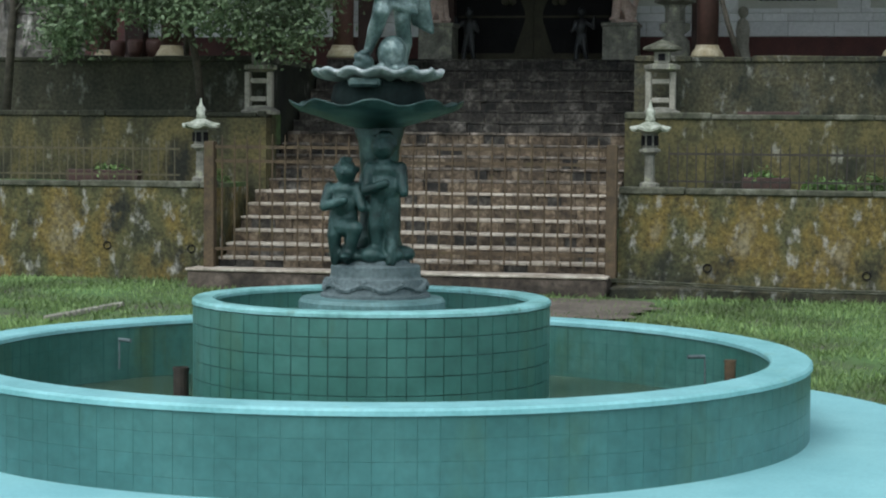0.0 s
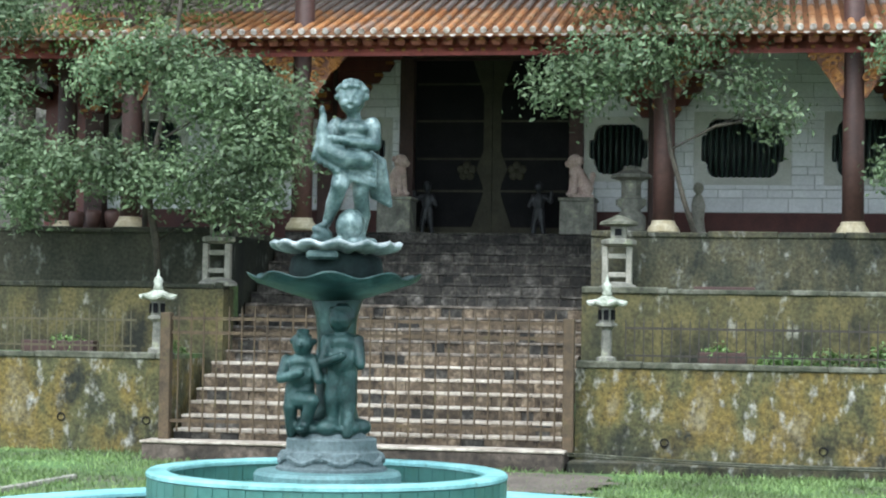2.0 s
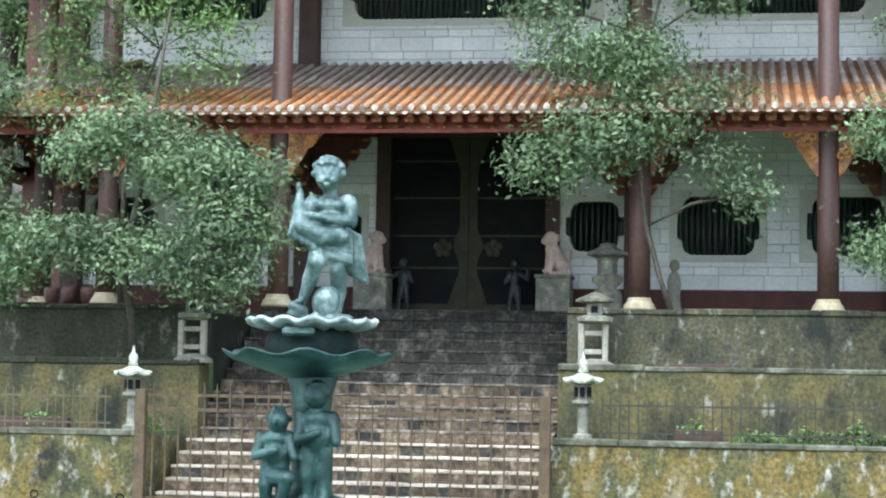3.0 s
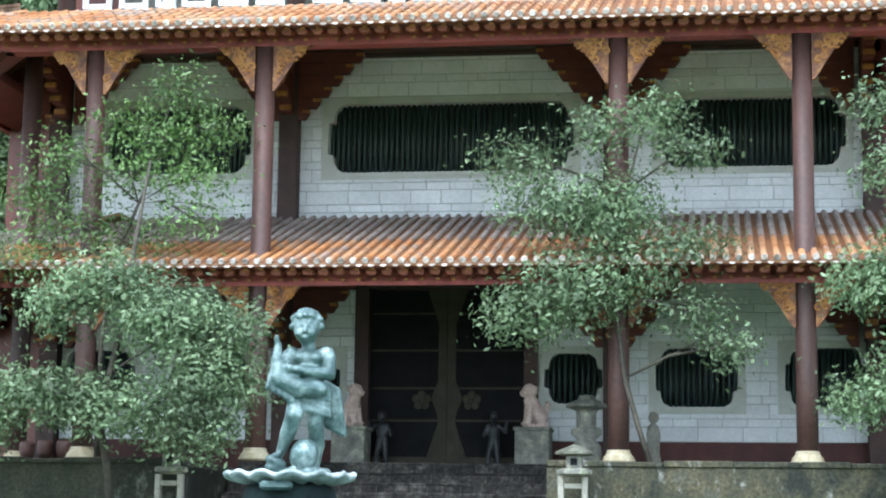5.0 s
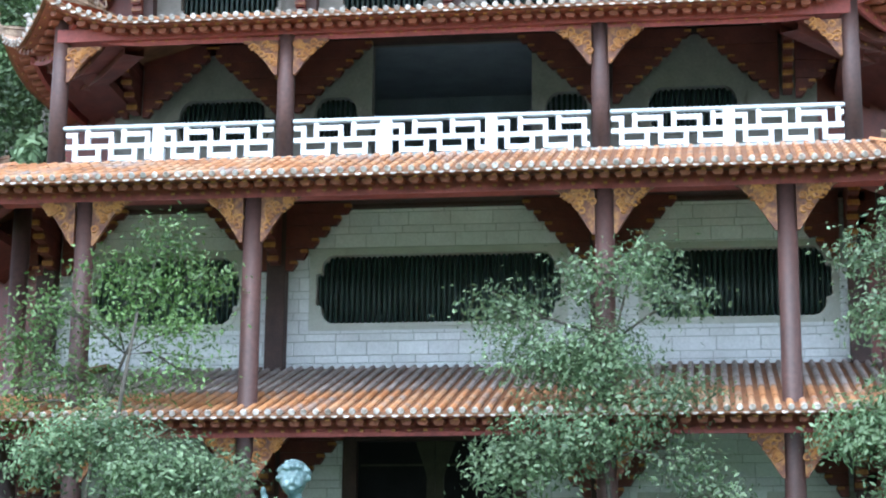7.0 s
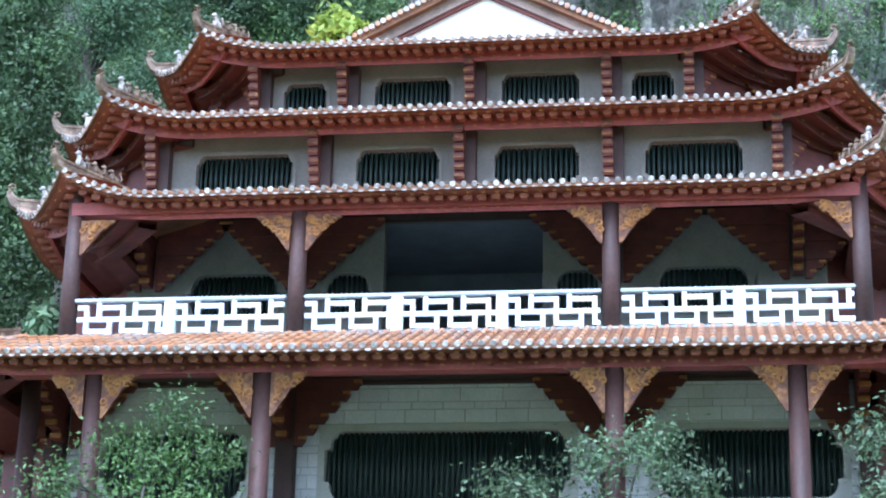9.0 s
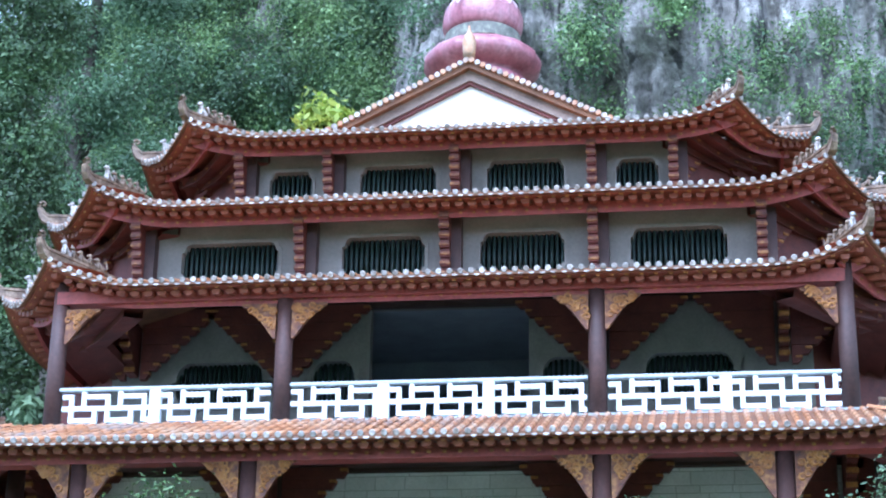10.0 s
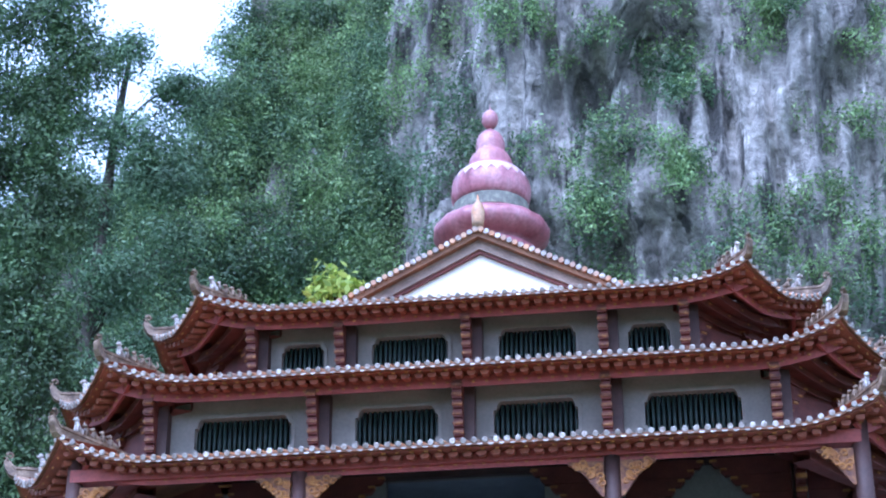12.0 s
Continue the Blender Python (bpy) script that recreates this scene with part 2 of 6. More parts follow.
SOIL = mk("grass_and_soil", [(0.085, 0.075, 0.055), (0.07, 0.12, 0.035), (0.085, 0.165, 0.045)], 0.9, 0.95, 0.6, fine=12, fine_amount=0.4)
BARGE = mk("brown_bargeboard", [(0.15, 0.10, 0.07), (0.27, 0.19, 0.14)], 3, 0.6, 0.1)
BASE = mk("dark_maroon_base", [(0.045, 0.013, 0.011), (0.085, 0.024, 0.018)], 3, 0.7, 0.1)
MOSSIRON = mk("mossy_olive_iron", [(0.06, 0.052, 0.028), (0.12, 0.105, 0.06)], 7, 0.8, 0.2)
RUST = mk("rusty_brown_iron", [(0.045, 0.030, 0.016), (0.105, 0.07, 0.036)], 7, 0.75, 0.2, over=((0.09, 0.075, 0.025), 4, 0.55, 0.7, (1, 1, 1)))
DARKIRON = mk("dark_iron", [(0.02, 0.018, 0.014), (0.05, 0.04, 0.03)], 7, 0.7, 0.2)
BLOCK = mk("grey_white_wall_block", [(0.66, 0.66, 0.66), (0.80, 0.80, 0.81)], 1.3, 0.8, 0.15, rand=0.07, fine=30, fine_amount=0.1)
MORTAR = mk("grey_mortar", [(0.30, 0.31, 0.29), (0.42, 0.43, 0.40)], 2, 0.9, 0.2)
SURROUND = mk("pale_window_surround", [(0.46, 0.46, 0.41), (0.58, 0.58, 0.53)], 2.5, 0.7, 0.1, fine_amount=0.1)
BARS = mk("dark_green_bar", [(0.012, 0.025, 0.021), (0.026, 0.046, 0.038)], 4, 0.5, 0.1)
COLUMN = mk("dark_red_column", [(0.04, 0.019, 0.015), (0.08, 0.035, 0.027)], 2.2, 0.6, 0.15, stretch=(1, 1, 0.35), fine=20)
BEAM = mk("dark_brown_timber", [(0.035, 0.018, 0.015), (0.07, 0.035, 0.028)], 3, 0.7, 0.15)
RED = mk("red_painted_fascia", [(0.20, 0.035, 0.027), (0.31, 0.065, 0.048)], 2.2, 0.6, 0.1, fine=18)
CORBEL = mk("maroon_corbel", [(0.08, 0.018, 0.014), (0.15, 0.034, 0.022)], 3, 0.65, 0.1)
EAVE = mk("orange_brown_eave_board", [(0.18, 0.048, 0.024), (0.30, 0.085, 0.04)], 3, 0.6, 0.1)
RAFTER = mk("red_ochre_rafter_end", [(0.20, 0.05, 0.028), (0.32, 0.10, 0.05)], 4, 0.6, 0.1)
CARVED = mk("carved_gilt_wood", [(0.06, 0.016, 0.010), (0.15, 0.05, 0.014), (0.32, 0.15, 0.035)], 11, 0.55, 0.5, fine=50)
GREYROOF = mk("grey_weathered_roof_tile", [(0.22, 0.175, 0.15), (0.38, 0.32, 0.285)], 2.5, 0.6, 0.2, rand=0.12, fine=18)
ATTIC = mk("grey_beige_plaster", [(0.18, 0.165, 0.145), (0.26, 0.24, 0.21)], 1.5, 0.85, 0.1, fine=20, fine_amount=0.12)
GOLD = mk("ochre_gold_paint", [(0.22, 0.075, 0.015), (0.42, 0.19, 0.04)], 7, 0.5, 0.15, fine=40)
ROOF = mk("orange_glazed_roof_tile", [(0.30, 0.115, 0.04), (0.45, 0.21, 0.085), (0.46, 0.31, 0.19)], 1.4, 0.45, 0.2, rand=0.12, fine=18, fine_amount=0.25, over=((0.26, 0.23, 0.21), 1.6, 0.52, 0.68, (1, 1, 1)))
# Worn brown glaze, mixed with pale patches that stand in for highlights.
TILEEND = mk("worn_highlit_tile_end", [(0.16, 0.11, 0.08), (0.38, 0.33, 0.29), (0.62, 0.58, 0.54)], 11, 0.3, 0.1, rand=0.35)
RIDGE = mk("weathered_ridge_tile", [(0.06, 0.035, 0.02), (0.15, 0.095, 0.055), (0.32, 0.23, 0.15)], 6, 0.55, 0.3, fine=30, fine_amount=0.35)
PAN = mk("brown_roof_pan", [(0.10, 0.045, 0.02), (0.23, 0.10, 0.04)], 3, 0.7, 0.2)
WHITE = mk("white_painted_concrete", [(0.72, 0.74, 0.76), (0.84, 0.85, 0.86)], 2, 0.6, 0.05, fine_amount=0.06)
CREAM = mk("cream_gable_plaster", [(0.84, 0.81, 0.74), (0.90, 0.88, 0.83)], 2, 0.7, 0.05, fine_amount=0.05)
PINK = mk("purple_pink_glazed_gourd", [(0.20, 0.055, 0.07), (0.34, 0.13, 0.15), (0.46, 0.25, 0.27)], 1.6, 0.35, 0.12, stretch=(1, 1, 0.4), fine=14)
DOOR = mk("near_black_door", [(0.006, 0.006, 0.007), (0.012, 0.011, 0.012)], 3, 0.75, 0.1, spec=0.15)
DOORRIB = mk("dark_olive_door_rib", [(0.03, 0.028, 0.018), (0.055, 0.05, 0.032)], 4, 0.7, 0.1, spec=0.25)
INSIDE = mk("dim_inside_wall", [(0.22, 0.24, 0.27), (0.32, 0.34, 0.38)], 2, 0.9, 0.0)
BUFF = mk("buff_weathered_stone", [(0.20, 0.19, 0.15), (0.34, 0.32, 0.27)], 6, 0.85, 0.3)
DIRT = mk("bare_trodden_soil", [(0.075, 0.06, 0.045), (0.15, 0.125, 0.10)], 2.2, 0.95, 0.5, fine=25, fine_amount=0.4)
PALESTONE = mk("pale_pink_stone", [(0.42, 0.30, 0.25), (0.60, 0.47, 0.41)], 6, 0.8, 0.25)
GREYSTONE = mk("lichen_grey_stone", [(0.10, 0.10, 0.08), (0.25, 0.24, 0.20)], 6, 0.85, 0.4, over=((0.34, 0.36, 0.24), 6, 0.55, 0.72, (1, 1, 1)))
ROCK = mk("streaked_limestone", [(0.07, 0.064, 0.056), (0.18, 0.168, 0.15), (0.28, 0.26, 0.232), (0.40, 0.375, 0.34)], 1.0, 0.9, 0.7, fine=3.2, fine_amount=0.5, stretch=(1, 1, 0.26), detail=11.0, over=((0.66, 0.62, 0.57), 1.5, 0.60, 0.67, (1, 1, 0.2)), over2=((0.045, 0.043, 0.038), 1.3, 0.54, 0.62, (1, 1, 0.22)), bump_dist=0.35)
# Worn pale stone, brightened further for the light that falls on tread tops.
TREAD = mk("pale_lit_worn_tread", [(0.20, 0.165, 0.125), (0.38, 0.33, 0.27), (0.50, 0.45, 0.38)], 3, 0.85, 0.3, fine=18, fine_amount=0.35)
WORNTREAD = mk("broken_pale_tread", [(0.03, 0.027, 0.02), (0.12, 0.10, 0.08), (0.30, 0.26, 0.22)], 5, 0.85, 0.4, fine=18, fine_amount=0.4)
BARK = mk("grey_bark", [(0.035, 0.030, 0.022), (0.095, 0.082, 0.062)], 9, 0.9, 0.4)
WATER = mk("shallow_murky_water", [(0.018, 0.028, 0.014), (0.05, 0.075, 0.045), (0.12, 0.17, 0.12)], 1.2, 0.12, 0.03, fine=6, fine_amount=0.1)
LEAF = leafy("dusty_green_leaf", (0.055, 0.095, 0.04), (0.23, 0.31, 0.165))
LEAFY = leafy("bright_green_leaf", (0.06, 0.12, 0.03), (0.21, 0.32, 0.11))
FEATHER = leafy("soft_green_leaf", (0.04, 0.075, 0.03), (0.13, 0.20, 0.075))
# Both cliff leaf tones are lightened to stand in for distant haze.
WILD = leafy("cliff_leaf", (0.10, 0.17, 0.06), (0.33, 0.45, 0.18))
WILDARK = leafy("dark_cliff_leaf", (0.06, 0.11, 0.055), (0.19, 0.28, 0.14))
BLADE = leafy("lawn_blade", (0.10, 0.16, 0.05), (0.27, 0.38, 0.14))

# ---- ground ----
def ground_sheet():
    bm = bmesh.new()
    xs = [-400, -120, -60, -30, -20] + [-14 + 0.5 * i for i in range(45)] + [14, 20, 30, 60, 120, 400]
    ys = [-400, -100, -30, -10, 0] + [4 + 0.5 * i for i in range(40)] + [30, 50, 120, 400, 900]
    grid = []
    for y in ys:
        row = []
        for x in xs:
            bumpy = 0.035 * noise.noise((x * 0.7, y * 0.7, 0)) if -13 < x < 8 and 5 < y < 23 else 0
            z = bumpy - 0.03
            if y > 17:
                z += 0.04 * min(1, (y - 17) / 4) * (1.6 if x < -6.8 else 0.4)
            row.append(bm.verts.new((x, y, z)))
        grid.append(row)
    for a, b in zip(grid, grid[1:]):
        for i in range(len(xs) - 1):
            bm.faces.new((a[i], a[i + 1], b[i + 1], b[i]))
    return tagged(part("ground", bm, SOIL, smooth=True), "patchy lawn with bare soil round the fountain", "lawn", kind="structure")


ground_sheet()


def bare_patch(cx, cy, rx, ry, seed):
    # trodden earth with a ragged edge, a little above the lawn's soil
    bm = bmesh.new()
    n = 64
    mid = bm.verts.new((cx, cy, 0.022))
    edge = []
    for i in range(n):
        a = 2 * math.pi * i / n
        q = 1 + 0.35 * noise.noise((math.cos(a) * 1.6, math.sin(a) * 1.6, seed)) + 0.15 * noise.noise((math.cos(a) * 6, math.sin(a) * 6, seed))
        edge.append(bm.verts.new((cx + rx * q * math.cos(a), cy + ry * q * math.sin(a), 0.012)))
    for i in range(n):
        bm.faces.new((mid, edge[i], edge[(i + 1) % n]))
    tagged(part("bare_soil", bm, DIRT), "bare trodden soil before the gate", "soil", kind="structure")


bare_patch(-2.9, 19.0, 1.5, 1.2, 1.5)


def lawn():
    """Short uneven blades, thinner on the trodden soil before the gate."""
    g = np.random.default_rng(3)
    n = 80000
    x, y = g.uniform(-10.5, 3.2, n), g.uniform(11.5, 21.0, n)
    bare = np.exp(-(((x + 2.9) / 1.3) ** 2 + ((y - 19.0) / 1.1) ** 2)) + 0.8 * np.exp(-(((x + 6.2) / 0.6) ** 2 + ((y - 19.0) / 1.1) ** 2))
    patch = np.array([noise.noise((a * 0.9, b * 0.9, 3)) for a, b in zip(x, y)])
    keep = (g.random(n) > bare * 1.1) & (patch + g.normal(0, 0.25, n) > -0.22) & (np.hypot(x + 2.46, y - 10.7) > 3.4)
    x, y = x[keep], y[keep]
    n = len(x)
    a, h, w = g.uniform(0, 6.28, n), g.uniform(0.025, 0.075, n), g.uniform(0.006, 0.014, n)
    lx, ly = g.normal(0, 0.03, n), g.normal(0, 0.03, n)
    v = np.empty((n, 3, 3))
    z = -0.03 + 0.04 * np.clip((y - 17) / 4, 0, 1) * np.where(x < -6.8, 1.6, 0.4)
    v[:, 0] = np.stack([x - w * np.cos(a), y - w * np.sin(a), z], 1)
    v[:, 1] = np.stack([x + w * np.cos(a), y + w * np.sin(a), z], 1)
    v[:, 2] = np.stack([x + lx, y + ly, z + h], 1)
    me = bpy.data.meshes.new("lawn_grass")
    me.from_pydata(v.reshape(-1, 3).tolist(), [], np.arange(3 * n).reshape(-1, 3).tolist())
    me.materials.append(BLADE)
    tagged(new("lawn_grass", me), "short patchy green grass on the lawn", "grass", kind="stuff")


lawn()

# ---- fountain ----
FX, FY = -2.46, 10.7
R_IN, Z_IN, R_OUT, Z_OUT = 1.02, 0.745, 2.48, 0.445
PITCH = 0.102


def annulus(bm, r0, r1, z0, z1, seg=96, round_=0.012):
    prof = [(r0, z0), (r0, z1 - round_), (r0 + round_, z1), (r1 - round_, z1), (r1, z1 - round_), (r1, z0)]
    rows = [ring(bm, 0, 0, z, r, seg) for r, z in prof]
    rows.append(rows[0])
    for a, b in zip(rows, rows[1:]):
        for i in range(seg):
            bm.faces.new((a[i], b[i], b[(i + 1) % seg], a[(i + 1) % seg]))
    bmesh.ops.recalc_face_normals(bm, faces=bm.faces)
    return bm


def fountain():
    top = thing("fountain", "round teal tiled fountain with two basins and bronze figures", "fountain", at=(FX, FY, 0))
    bm = bmesh.new()
    lathe(bm, [(3.34, -0.06), (3.34, 0.012), (3.32, 0.02), (2.3, 0.024)], 96)
    part("apron", bm, APRON, top, "aqua painted concrete apron")
    outer = part("outer_wall", annulus(bmesh.new(), R_OUT - 0.21, R_OUT - 0.0042, 0.0, Z_OUT - 0.036), GROUT2, top, "low tiled ring wall")
    inner = part("inner_wall", annulus(bmesh.new(), R_IN - 0.11, R_IN - 0.006, 0.0, Z_IN - 0.028), GROUT, top, "raised tiled ring wall")
    part("outer_rim", annulus(bmesh.new(), R_OUT - 0.225, R_OUT + 0.008, Z_OUT - 0.035, Z_OUT), RIM, top, "aqua painted coping", smooth=False)
    part("inner_rim", annulus(bmesh.new(), R_IN - 0.125, R_IN + 0.004, Z_IN - 0.03, Z_IN), MOSSRIM, top, "aqua painted coping")
    bm = bmesh.new()
    lathe(bm, [(R_OUT - 0.2, 0.0), (R_OUT - 0.2, 0.03), (0.0, 0.03)], 64)
    part("pool_floor", bm, TILE, top)
    bm = bmesh.new()
    lathe(bm, [(R_OUT - 0.222, 0.0), (R_OUT - 0.222, 0.07), (0.0, 0.07)], 64)
    part("water", bm, WATER, top, "shallow murky water")
    bm = bmesh.new()
    lathe(bm, [(R_IN - 0.13, 0.3), (R_IN - 0.13, 0.62), (0.0, 0.62)], 48)
    part("upper_basin_floor", bm, TILE, top)

    def tile_mesh(r, dw, dh, out):
        bm = bmesh.new()
        half = dw / 2 / r
        t = 0.006 if r < 2 else 0.0014
        pr = [(r, r + t)[k] for k in (0, 1)]
        f = [bm.verts.new((rr * math.cos(a), rr * math.sin(a), z)) for rr, e in ((pr[0], 0.0), (pr[1], 0.0016 if r < 2 else 0.0007)) for a, z in ((-half + e / r, e), (half - e / r, e), (half - e / r, dh - e), (-half + e / r, dh - e))]
        q = ((4, 5, 6, 7), (0, 1, 5, 4), (1, 2, 6, 5), (2, 3, 7, 6), (3, 0, 4, 7))
        for k in q:
            bm.faces.new([f[i] for i in k])
        bmesh.ops.recalc_face_normals(bm, faces=bm.faces)
        me = bpy.data.meshes.new("tile")
        bm.to_mesh(me)
        bm.free()
        me.materials.append(TILE if r < 2 else TILEOUT)
        return me

    # tiles on the two ring walls: those that face the lawn's entrance are parts, the rest one piece
    for wall, r, rows, z_top in ((inner, R_IN - 0.007, 7, Z_IN - 0.032), (outer, R_OUT - 0.0048, 4, Z_OUT - 0.037)):
        n = int(2 * math.pi * r / PITCH)
        me = tile_mesh(r, 2 * math.pi * r / n - (0.003 if wall is inner else 0.0011), PITCH - (0.003 if wall is inner else 0.0011), True)
        rest = bmesh.new()
        for k in range(rows):
            for i in range(n):
                a = 2 * math.pi * i / n
                z = z_top - (k + 1) * PITCH
                facing = math.cos(a - math.radians(-77))
                m = pose(0, 0, z, 0, 0, math.degrees(a))
                if facing > (0.22 if wall is inner else 0.40) and z > -0.02:
                    share("tile", me, wall, m)
                elif z > -0.02:
                    v0 = len(rest.verts)
                    rest.from_mesh(me)
                    rest.verts.ensure_lookup_table()
                    bmesh.ops.transform(rest, matrix=m, verts=rest.verts[v0:])
        tagged(part("far_tiles", rest, TILE if wall is inner else TILEOUT, wall), kind="stuff")
    # inner face of the outer ring, plain tiled skin with its joints
    bm = bmesh.new()
    r = R_OUT - 0.215
    n = int(2 * math.pi * r / PITCH)
    for k in range(4):
        for i in range(n):
            a0, a1 = 2 * math.pi * (i + 0.02) / n, 2 * math.pi * (i + 0.98) / n
            z1, z0 = Z_OUT - 0.037 - k * PITCH, Z_OUT - 0.035 - (k + 1) * PITCH
            bm.faces.new([bm.verts.new((r * math.cos(a), r * math.sin(a), z)) for a, z in ((a1, z0), (a0, z0), (a0, z1), (a1, z1))])
    tagged(part("pool_tiles", bm, TILE, outer), kind="stuff")
    # tiled skin inside the raised basin
    bm = bmesh.new()
    r = R_IN - 0.114
    n = int(2 * math.pi * r / PITCH)
    for i in range(n):
        a0, a1 = 2 * math.pi * (i + 0.02) / n, 2 * math.pi * (i + 0.98) / n
        bm.faces.new([bm.verts.new((r * math.cos(a), r * math.sin(a), z)) for a, z in ((a1, 0.62), (a0, 0.62), (a0, Z_IN - 0.032), (a1, Z_IN - 0.032))])
    tagged(part("basin_tiles", bm, TILE, inner), kind="stuff")
    # spouts and rusty stubs
    for x, y, s in ((-4.37, 11.74, 1), (-0.62, 11.75, -1)):
        bm = bmesh.new()
        tube(bm, [(x - FX, y - FY, 0.345), (x - FX + 0.10 * s, y - FY - 0.06, 0.345)], [0.012, 0.012], 8)
        tube(bm, [(x - FX, y - FY, 0.345), (x - FX - 0.004 * s, y - FY + 0.01, 0.15)], [0.006, 0.006], 6)
        part("spout", bm, LEAD, top, "thin grey metal spout")
    for x, y, h, w in ((-0.44, 11.10, 0.40, 0.032), (-3.62, 10.75, 0.30, 0.045)):
        bm = bmesh.new()
        lathe(bm, [(w, 0.05), (w, h - 0.02), (w * 1.08, h - 0.02), (w * 1.08, h), (w * 0.7, h), (w * 0.7, h - 0.05)], 14, (x - FX, y - FY, 0))
        part("pipe_stub", bm, RUST if w < 0.04 else DARKIRON, top, "rusty brown pipe stub")
    # pedestal
    bm = bmesh.new()
    lathe(bm, [(0.42, 0.6), (0.42, 0.725), (0.405, 0.745), (0.30, 0.752)], 48)
    part("plinth_disc", bm, mk("dull_teal_plinth", [(0.07, 0.15, 0.15), (0.13, 0.24, 0.24)], 4, 0.6, 0.15), top)
    bm = bmesh.new()
    lathe(bm, [(0.315, 0.75), (0.315, 0.768), (0.295, 0.778), (0.278, 0.855), (0.262, 0.862), (0.258, 0.872), (0.256, 0.925), (0.247, 0.934), (0.20, 0.938), (0.19, 0.965), (0.10, 0.98)], 56, (0.02, 0, 0))
    swag = [(0.02 + 0.292 * math.cos(2 * math.pi * k / 96), 0.292 * math.sin(2 * math.pi * k / 96), 0.812 + 0.016 * math.cos(2 * math.pi * k / 12)) for k in range(97)]
    tube(bm, swag, [0.013 + 0.005 * (k % 2) for k in range(97)], 6)
    for k in range(8):
        a = 2 * math.pi * k / 8
        blob(bm, (0.02 + 0.285 * math.cos(a), 0.285 * math.sin(a), 0.84), (0.02, 0.02, 0.018), seg=5)
    part("drum", bm, LEAD, top, "grey stepped drum with a garland band")
    # stem behind the figures and the two basins
    bm = bmesh.new()
    lathe(bm, [(0.16, 0.96), (0.12, 1.1), (0.10, 1.4), (0.12, 1.62), (0.15, 1.72), (0.10, 1.78)], 20, (0.03, 0.03, 0))
    part("stem", bm, BRONZE, top, smooth=True)
    bm = bmesh.new()
    shell = lambda a, k: (1 + (0.03 * math.cos(9 * a) if k in (3, 4, 5, 6) else 0), 0.018 * math.cos(9 * a) if k in (4, 5) else 0)
    lathe(bm, [(0.09, 1.70), (0.18, 1.725), (0.31, 1.765), (0.43, 1.805), (0.485, 1.838), (0.488, 1.85), (0.44, 1.83), (0.25, 1.785), (0.0, 1.77)], 90, (0.02, 0, 0), shell)
    part("shell_basin", bm, BRONZE, top, "wide shell-shaped bronze basin", smooth=True)
    bm = bmesh.new()
    leafw = lambda a, k: (1 + 0.035 * math.cos(13 * a), 0.011 * math.sin(13 * a))
    lathe(bm, [(0.14, 1.77), (0.25, 1.80), (0.27, 1.88), (0.255, 1.95), (0.20, 1.99)], 48, (0.03, 0, 0))
    part("basin_drum", bm, DARKBRONZE, top, "bronze drum under the upper basin, coloured dark for its shade", smooth=True)
    bm = bmesh.new()
    lathe(bm, [(0.20, 1.975), (0.30, 1.992), (0.345, 2.005), (0.365, 2.018), (0.37, 2.032), (0.355, 2.04), (0.33, 2.03), (0.2, 2.02), (0.0, 2.015)], 156, (0.03, 0, 0), leafw)
    part("basin_rim", bm, PALERIM, top, "wavy rim of the upper basin, coloured pale for its highlight", smooth=True)
    part("spout_block", boxm(-0.07, 0.11, -0.34, -0.27, 1.935, 1.985, 0.015), PATINA, top)
    return top


fountain()


